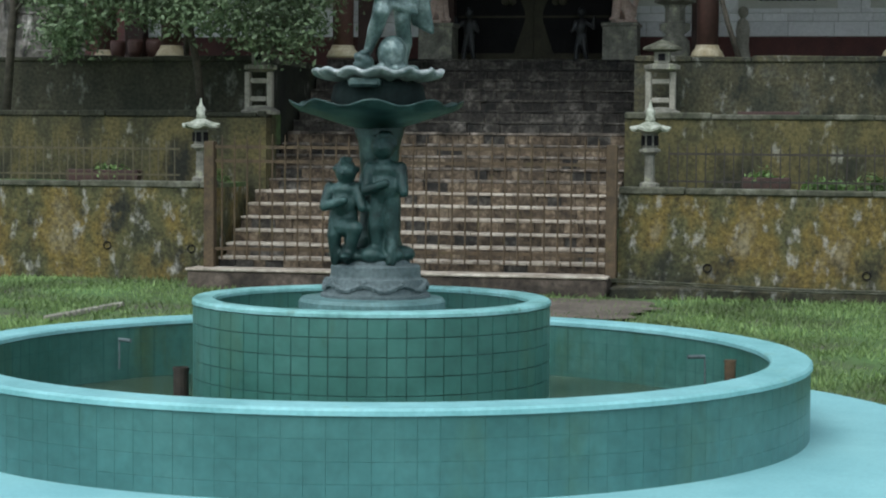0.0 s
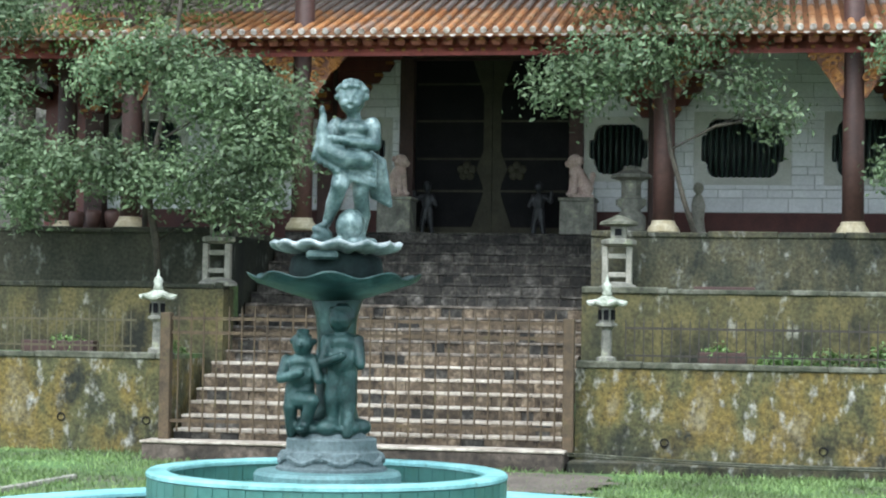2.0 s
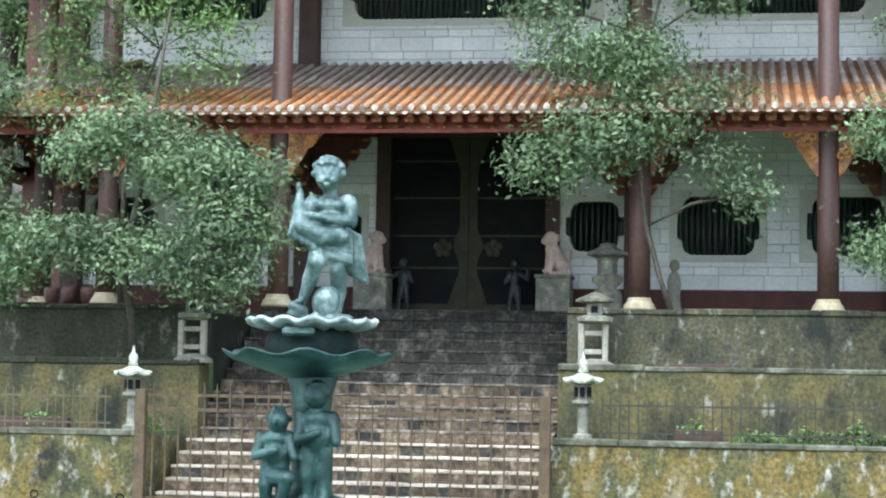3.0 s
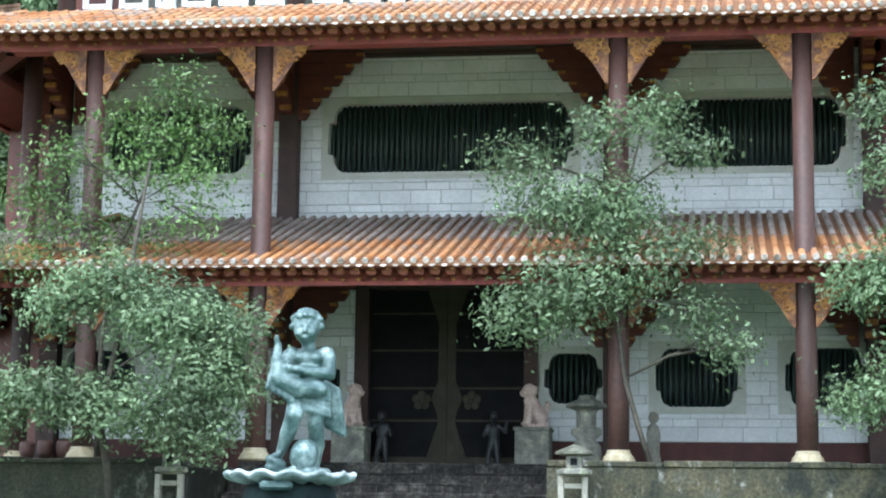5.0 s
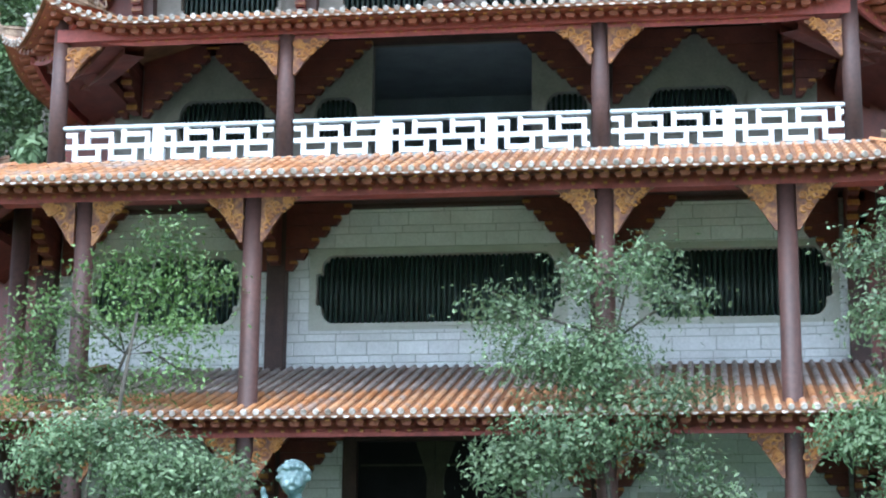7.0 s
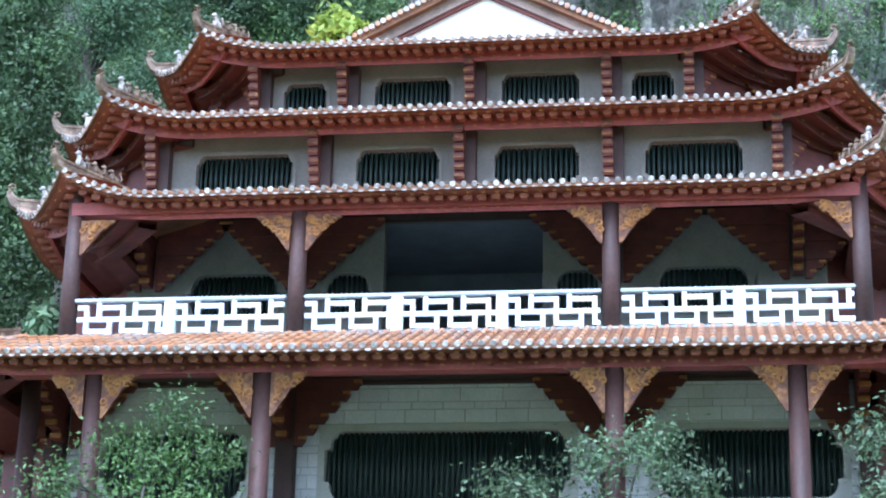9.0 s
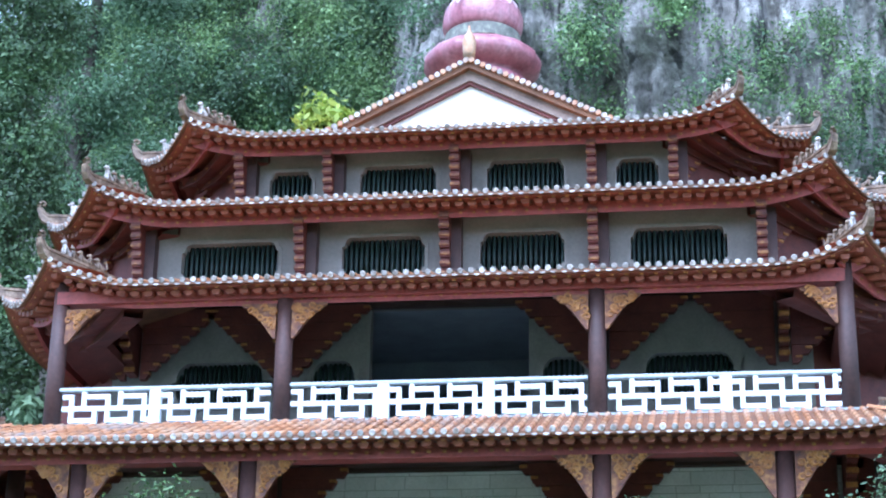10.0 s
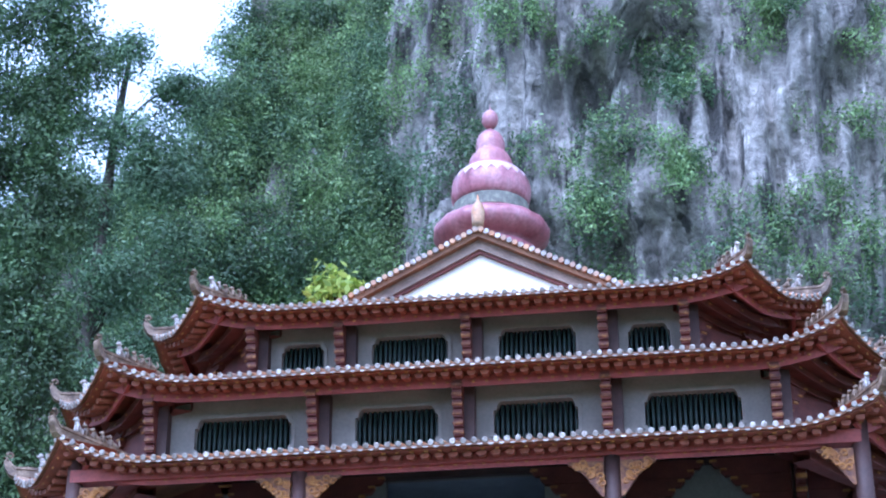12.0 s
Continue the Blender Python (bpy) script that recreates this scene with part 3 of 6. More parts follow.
def child_statue():
    """A cast figure with crossed legs cradling a creature, cloth hanging behind."""
    bm = bmesh.new()
    blob(bm, (0.0, 0, 0.02), (0.17, 0.13, 0.03))
    for k in range(10):
        a = 0.63 * k
        blob(bm, (0.13 * math.cos(a), 0.10 * math.sin(a), 0.03), (0.045, 0.04, 0.03), (0, 0, 40 * k), 6)
    blob(bm, (0.025, -0.08, 0.125), (0.085, 0.08, 0.095), (0, 12, 0))
    blob(bm, (-0.135, -0.08, 0.085), (0.065, 0.05, 0.035), (0, 24, 0))
    blob(bm, (-0.15, -0.085, 0.055), (0.05, 0.04, 0.025))
    # standing leg
    limb(bm, (0.075, 0.015, 0.47), (0.075, -0.01, 0.30), 0.066, 0.048)
    limb(bm, (0.075, -0.01, 0.30), (0.085, 0.02, 0.18), 0.048, 0.046)
    limb(bm, (0.085, 0.02, 0.18), (0.075, 0.01, 0.06), 0.042, 0.028)
    # forward leg, bent at the knee
    limb(bm, (-0.01, -0.01, 0.47), (-0.035, -0.12, 0.345), 0.070, 0.052)
    limb(bm, (-0.035, -0.12, 0.345), (-0.075, -0.08, 0.235), 0.048, 0.046)
    limb(bm, (-0.075, -0.08, 0.235), (-0.115, -0.05, 0.135), 0.042, 0.027)
    blob(bm, (-0.135, -0.085, 0.115), (0.032, 0.055, 0.022), (-15, 0, 30))
    # trunk
    blob(bm, (0.03, 0.01, 0.50), (0.108, 0.088, 0.075))
    blob(bm, (0.03, -0.02, 0.575), (0.098, 0.088, 0.085))
    blob(bm, (0.03, 0.0, 0.665), (0.105, 0.078, 0.075))
    blob(bm, (0.075, -0.045, 0.675), (0.045, 0.035, 0.038), seg=7)
    blob(bm, (-0.015, -0.045, 0.675), (0.045, 0.035, 0.038), seg=7)
    blob(bm, (0.13, 0.0, 0.70), (0.05, 0.05, 0.05), seg=7)
    blob(bm, (-0.07, 0.0, 0.70), (0.046, 0.046, 0.046), seg=7)
    # arms folded round the creature
    limb(bm, (0.14, 0.0, 0.695), (0.155, -0.05, 0.585), 0.044, 0.038)
    limb(bm, (0.155, -0.05, 0.585), (-0.02, -0.135, 0.60), 0.037, 0.026)
    blob(bm, (-0.055, -0.14, 0.605), (0.036, 0.024, 0.026), seg=7)
    for k in range(4):
        limb(bm, (-0.07, -0.15, 0.585 + 0.014 * k), (-0.105, -0.145, 0.582 + 0.014 * k), 0.008, 0.007)
    limb(bm, (-0.085, 0.0, 0.695), (-0.125, -0.06, 0.60), 0.04, 0.034)
    limb(bm, (-0.125, -0.06, 0.60), (-0.06, -0.12, 0.56), 0.033, 0.028)
    # head bent forward, with cheeks, brow, nose and curls
    limb(bm, (0.03, 0, 0.73), (0.02, -0.015, 0.785), 0.042, 0.040)
    blob(bm, (0.015, -0.025, 0.845), (0.076, 0.082, 0.088), (16, 0, 0))
    blob(bm, (-0.02, -0.085, 0.815), (0.028, 0.026, 0.026), seg=7)
    blob(bm, (0.05, -0.085, 0.815), (0.028, 0.026, 0.026), seg=7)
    blob(bm, (0.015, -0.112, 0.828), (0.011, 0.014, 0.016), seg=6)
    blob(bm, (0.015, -0.088, 0.79), (0.024, 0.014, 0.012), seg=6)
    blob(bm, (0.015, -0.012, 0.880), (0.086, 0.088, 0.075), (14, 0, 0))
    for k in range(90):
        a, e = rng.uniform(0, 6.28), rng.uniform(-0.25, 1.5)
        if math.sin(a) < -0.35 and e < 0.30:
            continue
        blob(bm, (0.015 + 0.086 * math.cos(a) * math.cos(e), -0.012 + 0.090 * math.sin(a) * math.cos(e), 0.872 + 0.080 * math.sin(e)), (0.021, 0.021, 0.015), (rng.uniform(0, 90), 0, rng.uniform(0, 90)), 5)
    # creature: body across the belly, neck and head up at the shoulder, folds of its wing
    limb(bm, (-0.135, -0.10, 0.745), (-0.14, -0.115, 0.66), 0.020, 0.034)
    limb(bm, (-0.14, -0.115, 0.66), (-0.12, -0.12, 0.56), 0.036, 0.05)
    blob(bm, (-0.145, -0.10, 0.775), (0.018, 0.022, 0.03), seg=6)
    limb(bm, (-0.115, -0.12, 0.55), (-0.01, -0.125, 0.50), 0.052, 0.058)
    limb(bm, (-0.01, -0.125, 0.50), (0.11, -0.085, 0.495), 0.055, 0.046)
    for k in range(5):
        limb(bm, (-0.16 + 0.02 * k, -0.12, 0.62 - 0.025 * k), (-0.185 + 0.035 * k, -0.13, 0.50 - 0.018 * k), 0.012, 0.018)
    # drape across the hips, gathered under the arm
    for k in range(6):
        limb(bm, (-0.11 + 0.01 * k, -0.10 - 0.004 * k, 0.53 - 0.022 * k), (0.15, -0.02, 0.50 - 0.03 * k), 0.02, 0.017)
    # hanging cloth with folds
    for k in range(6):
        x = 0.09 + 0.02 * k
        limb(bm, (x, 0.045, 0.56 - 0.012 * k), (x + 0.045, 0.06, 0.30 - 0.01 * k), 0.022, 0.018)
    carved("child_statue", bm, PATINA, None, (FX + 0.09, FY, 2.012), 0.0075, 6, "pale green bronze child figure holding a creature, on the basin", "statue")


def stem_statue():
    """The cast group of small figures round the stem."""
    bm = bmesh.new()
    for x, y, h, s, lean in ((-0.14, -0.12, 0.56, 0.9, 4), (0.10, -0.13, 0.72, 1.0, -2), (0.02, 0.14, 0.70, 1.0, 0)):
        z = 0.0
        limb(bm, (x - 0.045, y, z), (x - 0.05, y - 0.02, h * 0.26), 0.034 * s, 0.046 * s)
        limb(bm, (x + 0.04, y - 0.02, z), (x + 0.045, y, h * 0.26), 0.034 * s, 0.046 * s)
        limb(bm, (x - 0.05, y - 0.02, h * 0.26), (x - 0.03, y, h * 0.48), 0.048 * s, 0.062 * s)
        limb(bm, (x + 0.045, y, h * 0.26), (x + 0.03, y, h * 0.48), 0.048 * s, 0.062 * s)
        blob(bm, (x, y, h * 0.58), (0.095 * s, 0.08 * s, h * 0.17))
        blob(bm, (x, y, h * 0.72), (0.10 * s, 0.07 * s, h * 0.085))
        blob(bm, (x + lean * 0.004, y - 0.02, h * 0.90), (0.068 * s, 0.07 * s, 0.075 * s))
        limb(bm, (x + 0.09 * s, y, h * 0.74), (x + 0.12, y - 0.06, h * 0.55), 0.036, 0.03)
        limb(bm, (x - 0.09 * s, y, h * 0.74), (x - 0.09, y - 0.09, h * 0.56), 0.036, 0.03)
        limb(bm, (x - 0.09, y - 0.09, h * 0.56), (x + 0.03, y - 0.12, h * 0.62), 0.03, 0.026)
        hz = h * 0.90
        for k in range(26):
            a, e = rng.uniform(0, 6.28), rng.uniform(-0.3, 1.5)
            if math.sin(a) < -0.3 and e < 0.5:
                continue
            blob(bm, (x + lean * 0.004 + 0.068 * s * math.cos(a) * math.cos(e), y - 0.015 + 0.07 * s * math.sin(a) * math.cos(e), hz + 0.015 + 0.07 * s * math.sin(e)), (0.02, 0.02, 0.014), (0, 0, 30 * k), 5)
        blob(bm, (x + lean * 0.004, y - 0.088, hz - 0.005), (0.012, 0.014, 0.016), seg=5)
    blob(bm, (0.0, 0.0, 0.03), (0.23, 0.22, 0.05))
    for k in range(9):
        a = 2 * math.pi * k / 9
        blob(bm, (0.18 * math.cos(a), 0.17 * math.sin(a), 0.04), (0.07, 0.06, 0.05))
    # the kneeling one's folded leg
    limb(bm, (-0.15, -0.13, 0.20), (-0.05, -0.21, 0.19), 0.06, 0.045)
    limb(bm, (-0.05, -0.21, 0.19), (-0.09, -0.20, 0.05), 0.042, 0.03)
    blob(bm, (-0.10, -0.235, 0.035), (0.032, 0.06, 0.022))
    carved("stem_statue", bm, BRONZE, None, (FX + 0.0, FY, 0.955), 0.009, 0, "dark green bronze group of standing figures round the stem", "statue")


child_statue()
stem_statue()

# ---- terraces, stairs, gate ----
SX0, SX1 = -6.62, -2.2


def terraces():
    for tag, x0, x1 in (("left", -30.0, None), ("right", None, 22.0)):
        e1, e2, e3 = (-6.74, -6.52, -6.66) if tag == "left" else (-2.08, -2.12, -2.1)
        ym = 22.55 if tag == "left" else 22.1
        # the left upper wall carries the trees' shade in its material
        for k, (y0, y1, z, e, ma) in enumerate(((21.1, ym, 1.165, e1, MOSSWALL), (ym, 23.0, 2.0, e2, OLIVEWALL), (23.0, 29.0, 2.69, e3, DARKWALL if tag == "right" else SHADEWALL))):
            a, b = (x0, e) if tag == "left" else (e, x1)
            w = thing("retaining_wall", ("stained ochre and white lower retaining wall", "mossy middle retaining wall", "dark weathered upper retaining wall, shade in the left one's colour")[k], "retaining wall", "terrace walls", "structure")
            # front face with a slightly uneven plane
            bm = bmesh.new()
            n = 60
            va, vb = [], []
            for i in range(n + 1):
                x = a + (b - a) * i / n
                va.append([bm.verts.new((x, y0 + 0.015 * noise.noise((x * 1.3, zz * 1.3, k)), zz)) for zz in (-0.3, z * 0.33, z * 0.66, z - 0.07)])
                vb.append([bm.verts.new((x, y1, zz)) for zz in (-0.3, z - 0.07)])
            for i in range(n):
                for j in range(3):
                    bm.faces.new((va[i][j], va[i + 1][j], va[i + 1][j + 1], va[i][j + 1]))
                bm.faces.new((va[i][3], va[i + 1][3], vb[i + 1][1], vb[i][1]))
            for i in (0, n):
                bm.faces.new((*va[i], vb[i][1], vb[i][0]))
            bmesh.ops.recalc_face_normals(bm, faces=bm.faces)
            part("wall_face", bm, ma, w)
            bm = bmesh.new()
            px = a
            while px < b - 0.01:
                nx = min(b, px + rng.uniform(0.35, 1.5))
                box(bm, px, nx - 0.004, y0 - 0.022 + rng.uniform(-0.006, 0.006), y0 + (0.28 if k < 2 else 0.4), z - 0.069, z + rng.uniform(-0.014, 0.012), 0.014)
                px = nx
            part("coping", bm, COPING if k < (2 if tag == "right" else 1) else (DARKWALL if tag == "right" else SHADEWALL), w, "worn coping")
            if k < 2:
                part("terrace_bed", boxm(a, b, y0 + 0.281, y1 + 0.2, z - 0.4, z - 0.02), SOIL, w)
    # drain holes of the lower wall: shallow dishes, near-black for the shade inside
    for x, z in ((-8.0, 0.42), (-6.98, 0.40), (-9.6, 0.44), (0.6, 0.25), (-1.1, 0.3)):
        bm = bmesh.new()
        lathe(bm, [(0.05, -0.02), (0.05, 0.004), (0.036, 0.004), (0.036, -0.018), (0.0, -0.018)], 12)
        bmesh.ops.transform(bm, matrix=pose(x, 21.09, z, 90), verts=bm.verts)
        tagged(part("drain_pipe", bm, DOOR), "dark weep hole in the retaining wall", "drain", "weep holes")
    porch = thing("porch_floor", "stone porch floor before the temple", "floor", kind="structure")
    for x0, x1, y0 in ((-30, -6.70, 23.4), (-6.64, -2.12, 26.0), (-2.06, 22, 23.4)):
        part("floor_slab", boxm(x0, x1, y0, 32, 2.3, 2.7), COPING, porch)


def stairs():
    st = thing("stairs", "long flight of worn stained stone steps", "stairs", kind="structure")
    part("bottom_slab", boxm(-6.85, -2.15, 20.55, 21.2, -0.2, 0.185, 0.015), STEP, st, "broad bottom landing slab")
    part("slab_top", boxm(-6.87, -2.13, 20.53, 20.96, 0.186, 0.215, 0.008), TREAD, st, "pale worn top of the landing slab")
    n, rise, y0, run = 18, 0.1445, 20.98, 0.29
    riser_me = []
    for k in range(n):
        z1 = 0.185 + rise * (k + 1)
        y = y0 + run * k
        part("step", boxm(SX0, SX1, y, y + run + (0.03 if k < n - 1 else 1.2), z1 - rise - 0.1, z1 - 0.035), STEP, st)
        x = SX0 + 0.01
        while x < SX1 - 0.03:
            nx = min(SX1 - 0.01, x + rng.uniform(0.12, 0.30))
            if not riser_me:
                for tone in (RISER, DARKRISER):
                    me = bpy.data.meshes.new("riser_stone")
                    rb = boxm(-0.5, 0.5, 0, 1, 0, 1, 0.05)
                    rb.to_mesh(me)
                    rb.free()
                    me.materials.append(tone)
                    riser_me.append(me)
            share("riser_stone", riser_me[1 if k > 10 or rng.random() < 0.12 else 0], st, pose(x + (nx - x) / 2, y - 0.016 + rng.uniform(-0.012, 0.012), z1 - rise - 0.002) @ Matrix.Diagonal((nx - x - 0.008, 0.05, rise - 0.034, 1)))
            x = nx
        bm = bmesh.new()
        x = SX0
        while x < SX1 - 0.02:
            nx = min(SX1, x + rng.uniform(0.3, 0.8))
            if SX1 - nx < 0.3:
                nx = SX1
            d = rng.uniform(-0.012, 0.010)
            box(bm, x + 0.003, nx - 0.003, y - 0.022 + d, y + run + 0.002, z1 - 0.034, z1 + d * 0.5, 0.007)
            x = nx
        # treads in three tones, darkest from the twelfth step up, as the risers
        part("tread", bm, TREAD if k < 6 else (WORNTREAD if k < 11 else DARKRISER), st, "worn tread slabs, pale below and darker up the flight")
    return st


terraces()
stairs()


def gate():
    g = thing("gate", "low rusty iron double gate across the stairs", "gate", at=(0, 20.85, 0.185))
    for x in (-6.68, -2.13):
        part("post", boxm(x - 0.06, x + 0.06, -0.06, 0.06, 0, 1.45, 0.008), RUST, g)
    for z in (1.37, 1.21, 0.22):
        part("rail", boxm(-6.62, -2.19, -0.018, 0.018, z, z + 0.036), RUST, g)
    me = None
    n = 31
    for i in range(1, n):
        x = -6.68 + 4.55 * i / n
        if me is None:
            bm = bmesh.new()
            tube(bm, [(0, 0, 0.12), (0, 0, 1.44), (0, 0, 1.53)], [0.011, 0.011, 0.003], 6)
            o = part("bar", bm, RUST, g)
            me = o.data
            o.location = (x, -0.022, 0)
        else:
            share("bar", me, g, pose(x, -0.022, 0))


def fence(x0, x1, y, z, material, label):
    f = thing("fence", label, "fence", "terrace fences", at=(x0, y, z))
    n = int((x1 - x0) / 0.101)
    part("rail", boxm(0, x1 - x0, -0.009, 0.009, 0.36, 0.385), material, f)
    part("rail", boxm(0, x1 - x0, -0.009, 0.009, 0.06, 0.08), material, f)
    me = None
    for i in range(n + 1):
        if me is None:
            bm = bmesh.new()
            tube(bm, [(0, 0, -0.01), (0, 0, 0.44), (0, 0, 0.50)], [0.0075, 0.0075, 0.0015], 5)
            o = part("picket", bm, material, f)
            me = o.data
            o.location = (0, -0.014, 0)
        else:
            share("picket", me, f, pose(i * 0.101 + rng.uniform(-0.004, 0.004), -0.014, rng.uniform(-0.012, 0.0), 0, rng.uniform(-1, 1), 0))


gate()
fence(-12.0, -7.2, 21.32, 1.17, MOSSIRON, "low mossy picket fence on the mossy terrace wall")
fence(-1.55, 4.5, 21.32, 1.17, DARKIRON, "low thin dark iron picket fence on the terrace wall")

# ---- temple ----
temple = thing("temple", "tall red-columned temple with five tiers of orange tiled eaves", "temple")
CX = -3.5


def eave_tiers(ye, ze, xl, xr, depth, slope, lift, pitch=0.15, figures=0, grey=9):
    """One tier of roof: a front run, two chamfered corner runs and two side runs, with half-round tiles, pale tile ends,
    fascia, soffit and rafters."""
    cx, cy = 1.22, 1.6
    corners = [(xl - cx, ye + cy + 4.0), (xl - cx, ye + cy), (xl, ye), (xr, ye), (xr + cx, ye + cy), (xr + cx, ye + cy + 4.0)]
    roof = part("roof", bmesh.new(), PAN, temple, "tier of orange half-round roof tiles")
    bm, fb, sb = bmesh.new(), bmesh.new(), bmesh.new()
    ang = math.atan(slope)
    tm = bmesh.new()
    seg = 5
    for k in range(5):
        rows = []
        for q, (u, r) in enumerate(((k / 5, 0.046), ((k + 1) / 5 + 0.005, 0.040))):
            rows.append([tm.verts.new((r * math.cos(math.pi * i / seg), u, r * math.sin(math.pi * i / seg) + 0.004 * (1 - q))) for i in range(seg + 1)])
        for i in range(seg):
            tm.faces.new((rows[0][i + 1], rows[0][i], rows[1][i], rows[1][i + 1]))
    tile_me = bpy.data.meshes.new("roof_tile")
    tm.to_mesh(tile_me)
    tm.free()
    tile_me.materials.append(ROOF)
    tile_me.materials.append(GREYROOF)
    for p in tile_me.polygons:
        p.material_index = 1 if p.index // 5 >= grey else 0
    em = bmesh.new()
    lathe(em, [(0.040, 0.0), (0.042, 0.012), (0.034, 0.018), (0.0, 0.016)], 10)
    bmesh.ops.transform(em, matrix=pose(0, 0, 0, 90), verts=em.verts)
    end_me = bpy.data.meshes.new("tile_end")
    em.to_mesh(end_me)
    em.free()
    end_me.materials.append(TILEEND)
    # pale drip tile hanging between two cover tiles
    dm = bmesh.new()
    arc = [(0.040 * math.cos(math.pi * i / 6), -0.026 * math.sin(math.pi * i / 6)) for i in range(7)]
    plate(dm, arc[::-1], -0.012, 0.006)
    bmesh.ops.recalc_face_normals(dm, faces=dm.faces)
    drip_me = bpy.data.meshes.new("drip_tile")
    dm.to_mesh(drip_me)
    dm.free()
    drip_me.materials.append(TILEEND)
    rm = bmesh.new()
    plate(rm, [(-0.062, 0.0), (0.062, 0.0), (0.066, -0.035), (0.045, -0.07), (-0.045, -0.07), (-0.066, -0.035)], 0.0, 0.3)
    bmesh.ops.recalc_face_normals(rm, faces=rm.faces)
    raf_me = bpy.data.meshes.new("rafter")
    rm.to_mesh(raf_me)
    rm.free()
    raf_me.materials.append(RAFTER)
    gm = bmesh.new()
    box(gm, -0.032, 0.032, 0.0, 0.02, -0.03, 0.0, 0.006)
    tip_me = bpy.data.meshes.new("rafter_tip")
    gm.to_mesh(tip_me)
    gm.free()
    tip_me.materials.append(GOLD)
    for i in range(5):
        p, q = Vector(corners[i]), Vector(corners[i + 1])
        d = (q - p)
        ln = d.length
        d /= ln
        inn = Vector((-d.y, d.x))
        turn = math.degrees(math.atan2(d.y, d.x))
        side = i in (0, 4)

        def up(s):
            e0 = lift * max(0, 1 - s / 1.5) ** 2.2 if i > 0 else 0
            e1 = lift * max(0, 1 - (ln - s) / 1.5) ** 2.2 if i < 4 else 0
            return max(e0, e1)

        def reach(s):
            k = math.tan(radians(67.5))
            a = s * k if i > 0 else 99
            b = (ln - s) * k if i < 4 else 99
            return max(0.05, min(depth, a, b))

        def at(s, u, dz=0.0):
            e = up(s)
            xy = p + d * s + inn * u
            return (xy.x, xy.y, ze + u * slope + e * max(0, 1 - u / 1.6) + dz)

        n = max(6, int(ln / pitch))
        # the sheet under the tiles, its soffit and the fascia boards
        prev = None
        for k in range(n * 2 + 1):
            s = ln * k / (n * 2)
            rr = reach(s)
            col = [bm.verts.new(at(s, u * rr, -0.004)) for u in (0, 0.33, 0.66, 1)] + [bm.verts.new(at(s, u * rr, -0.05)) for u in (1, 0.66, 0.33, 0)]
            fa = [fb.verts.new(at(s, u, z)) for u, z in ((0.06, -0.005), (0.06, -0.085), (0.9, -0.22), (0.9, -0.10))]
            so = [sb.verts.new(at(s, u, z)) for u, z in ((0.46, -0.20), (0.46, -0.375), (0.52, -0.375), (0.52, -0.20))]
            if prev:
                for lst, bb in ((zip(prev[0], col), bm), (zip(prev[1], fa), fb), (zip(prev[2], so), sb)):
                    lst = list(lst)
                    for j in range(len(lst)):
                        (a0, b0), (a1, b1) = lst[j], lst[(j + 1) % len(lst)]
                        bb.faces.new((a0, b0, b1, a1))
            prev = (col, fa, so)
        for k in range(n):
            s = ln * (k + 0.5) / n
            e = up(s)
            rr = reach(s)
            a = Vector(at(s, 0))
            b = Vector(at(s, rr))
            pitch_deg = math.degrees(math.atan2(b.z - a.z, rr))
            length = (b - a).length
            m = pose(a.x, a.y, a.z, 0, 0, turn) @ pose(0, 0, 0, pitch_deg)
            if not side:
                share("roof_tile", tile_me, roof, m @ Matrix.Diagonal((1, length, 1, 1)))
                share("tile_end", end_me, roof, m @ pose(0, 0, 0.018, rng.uniform(-6, 6), rng.uniform(-6, 6), 0))
                s2 = ln * (k + 1) / n
                if k < n - 1:
                    share("drip_tile", drip_me, roof, pose(*at(s2, -0.012, -0.034), 0, 0, turn) @ pose(0, 0, 0, rng.uniform(-8, 8), 0, 0))
        # orange rafter ends, gilt tips above them and small gilt studs on the red board
        n2 = max(3, int((min(ln, 2.0) if side else ln) / 0.2))
        for k in range(n2):
            s = 0.2 * (k + 0.5) if i == 4 else (ln - 0.2 * (k + 0.5) if i == 0 else ln * (k + 0.5) / n2)
            share("rafter", raf_me, roof, pose(*at(s, 0.20, -0.125), 0, 0, turn) @ pose(0, 0, 0, math.degrees(ang) * 0.5))
            share("rafter_tip", tip_me, roof, pose(*at(s + 0.03, 0.10, -0.085), 0, 0, turn))
            if not side:
                share("rafter_tip", tip_me, roof, pose(*at(s, 0.445, -0.275), 0, 0, turn) @ Matrix.Diagonal((0.75, 1, 1.3, 1)))
        if i in (0, 1, 3, 4):
            # stepped boards under the corner
            kb = bmesh.new()
            for u0, z0 in ((0.72, -0.36), (0.98, -0.47), (1.24, -0.58)):
                prev = None
                for k in range(9):
                    s = ln * k / 8
                    q4 = [kb.verts.new(at(s, u0 + a, z0 + b)) for a, b in ((0, 0), (0, -0.14), (0.30, -0.14), (0.30, 0))]
                    if prev:
                        for j in range(4):
                            kb.faces.new((prev[j], q4[j], q4[(j + 1) % 4], prev[(j + 1) % 4]))
                    prev = q4
            bmesh.ops.recalc_face_normals(kb, faces=kb.faces)
            part("corner_board", kb, CORBEL, roof, "stepped maroon boards under the corner eave")
            for u0, z0 in ((0.72, -0.36), (0.98, -0.47)):
                for k in range(4):
                    s = ln * (k + 0.5) / 4 if not side else (0.3 + 0.45 * k if i == 4 else ln - 0.3 - 0.45 * k)
                    share("rafter_tip", tip_me, roof, pose(*at(s, u0 - 0.012, z0 - 0.05), 0, 0, turn))
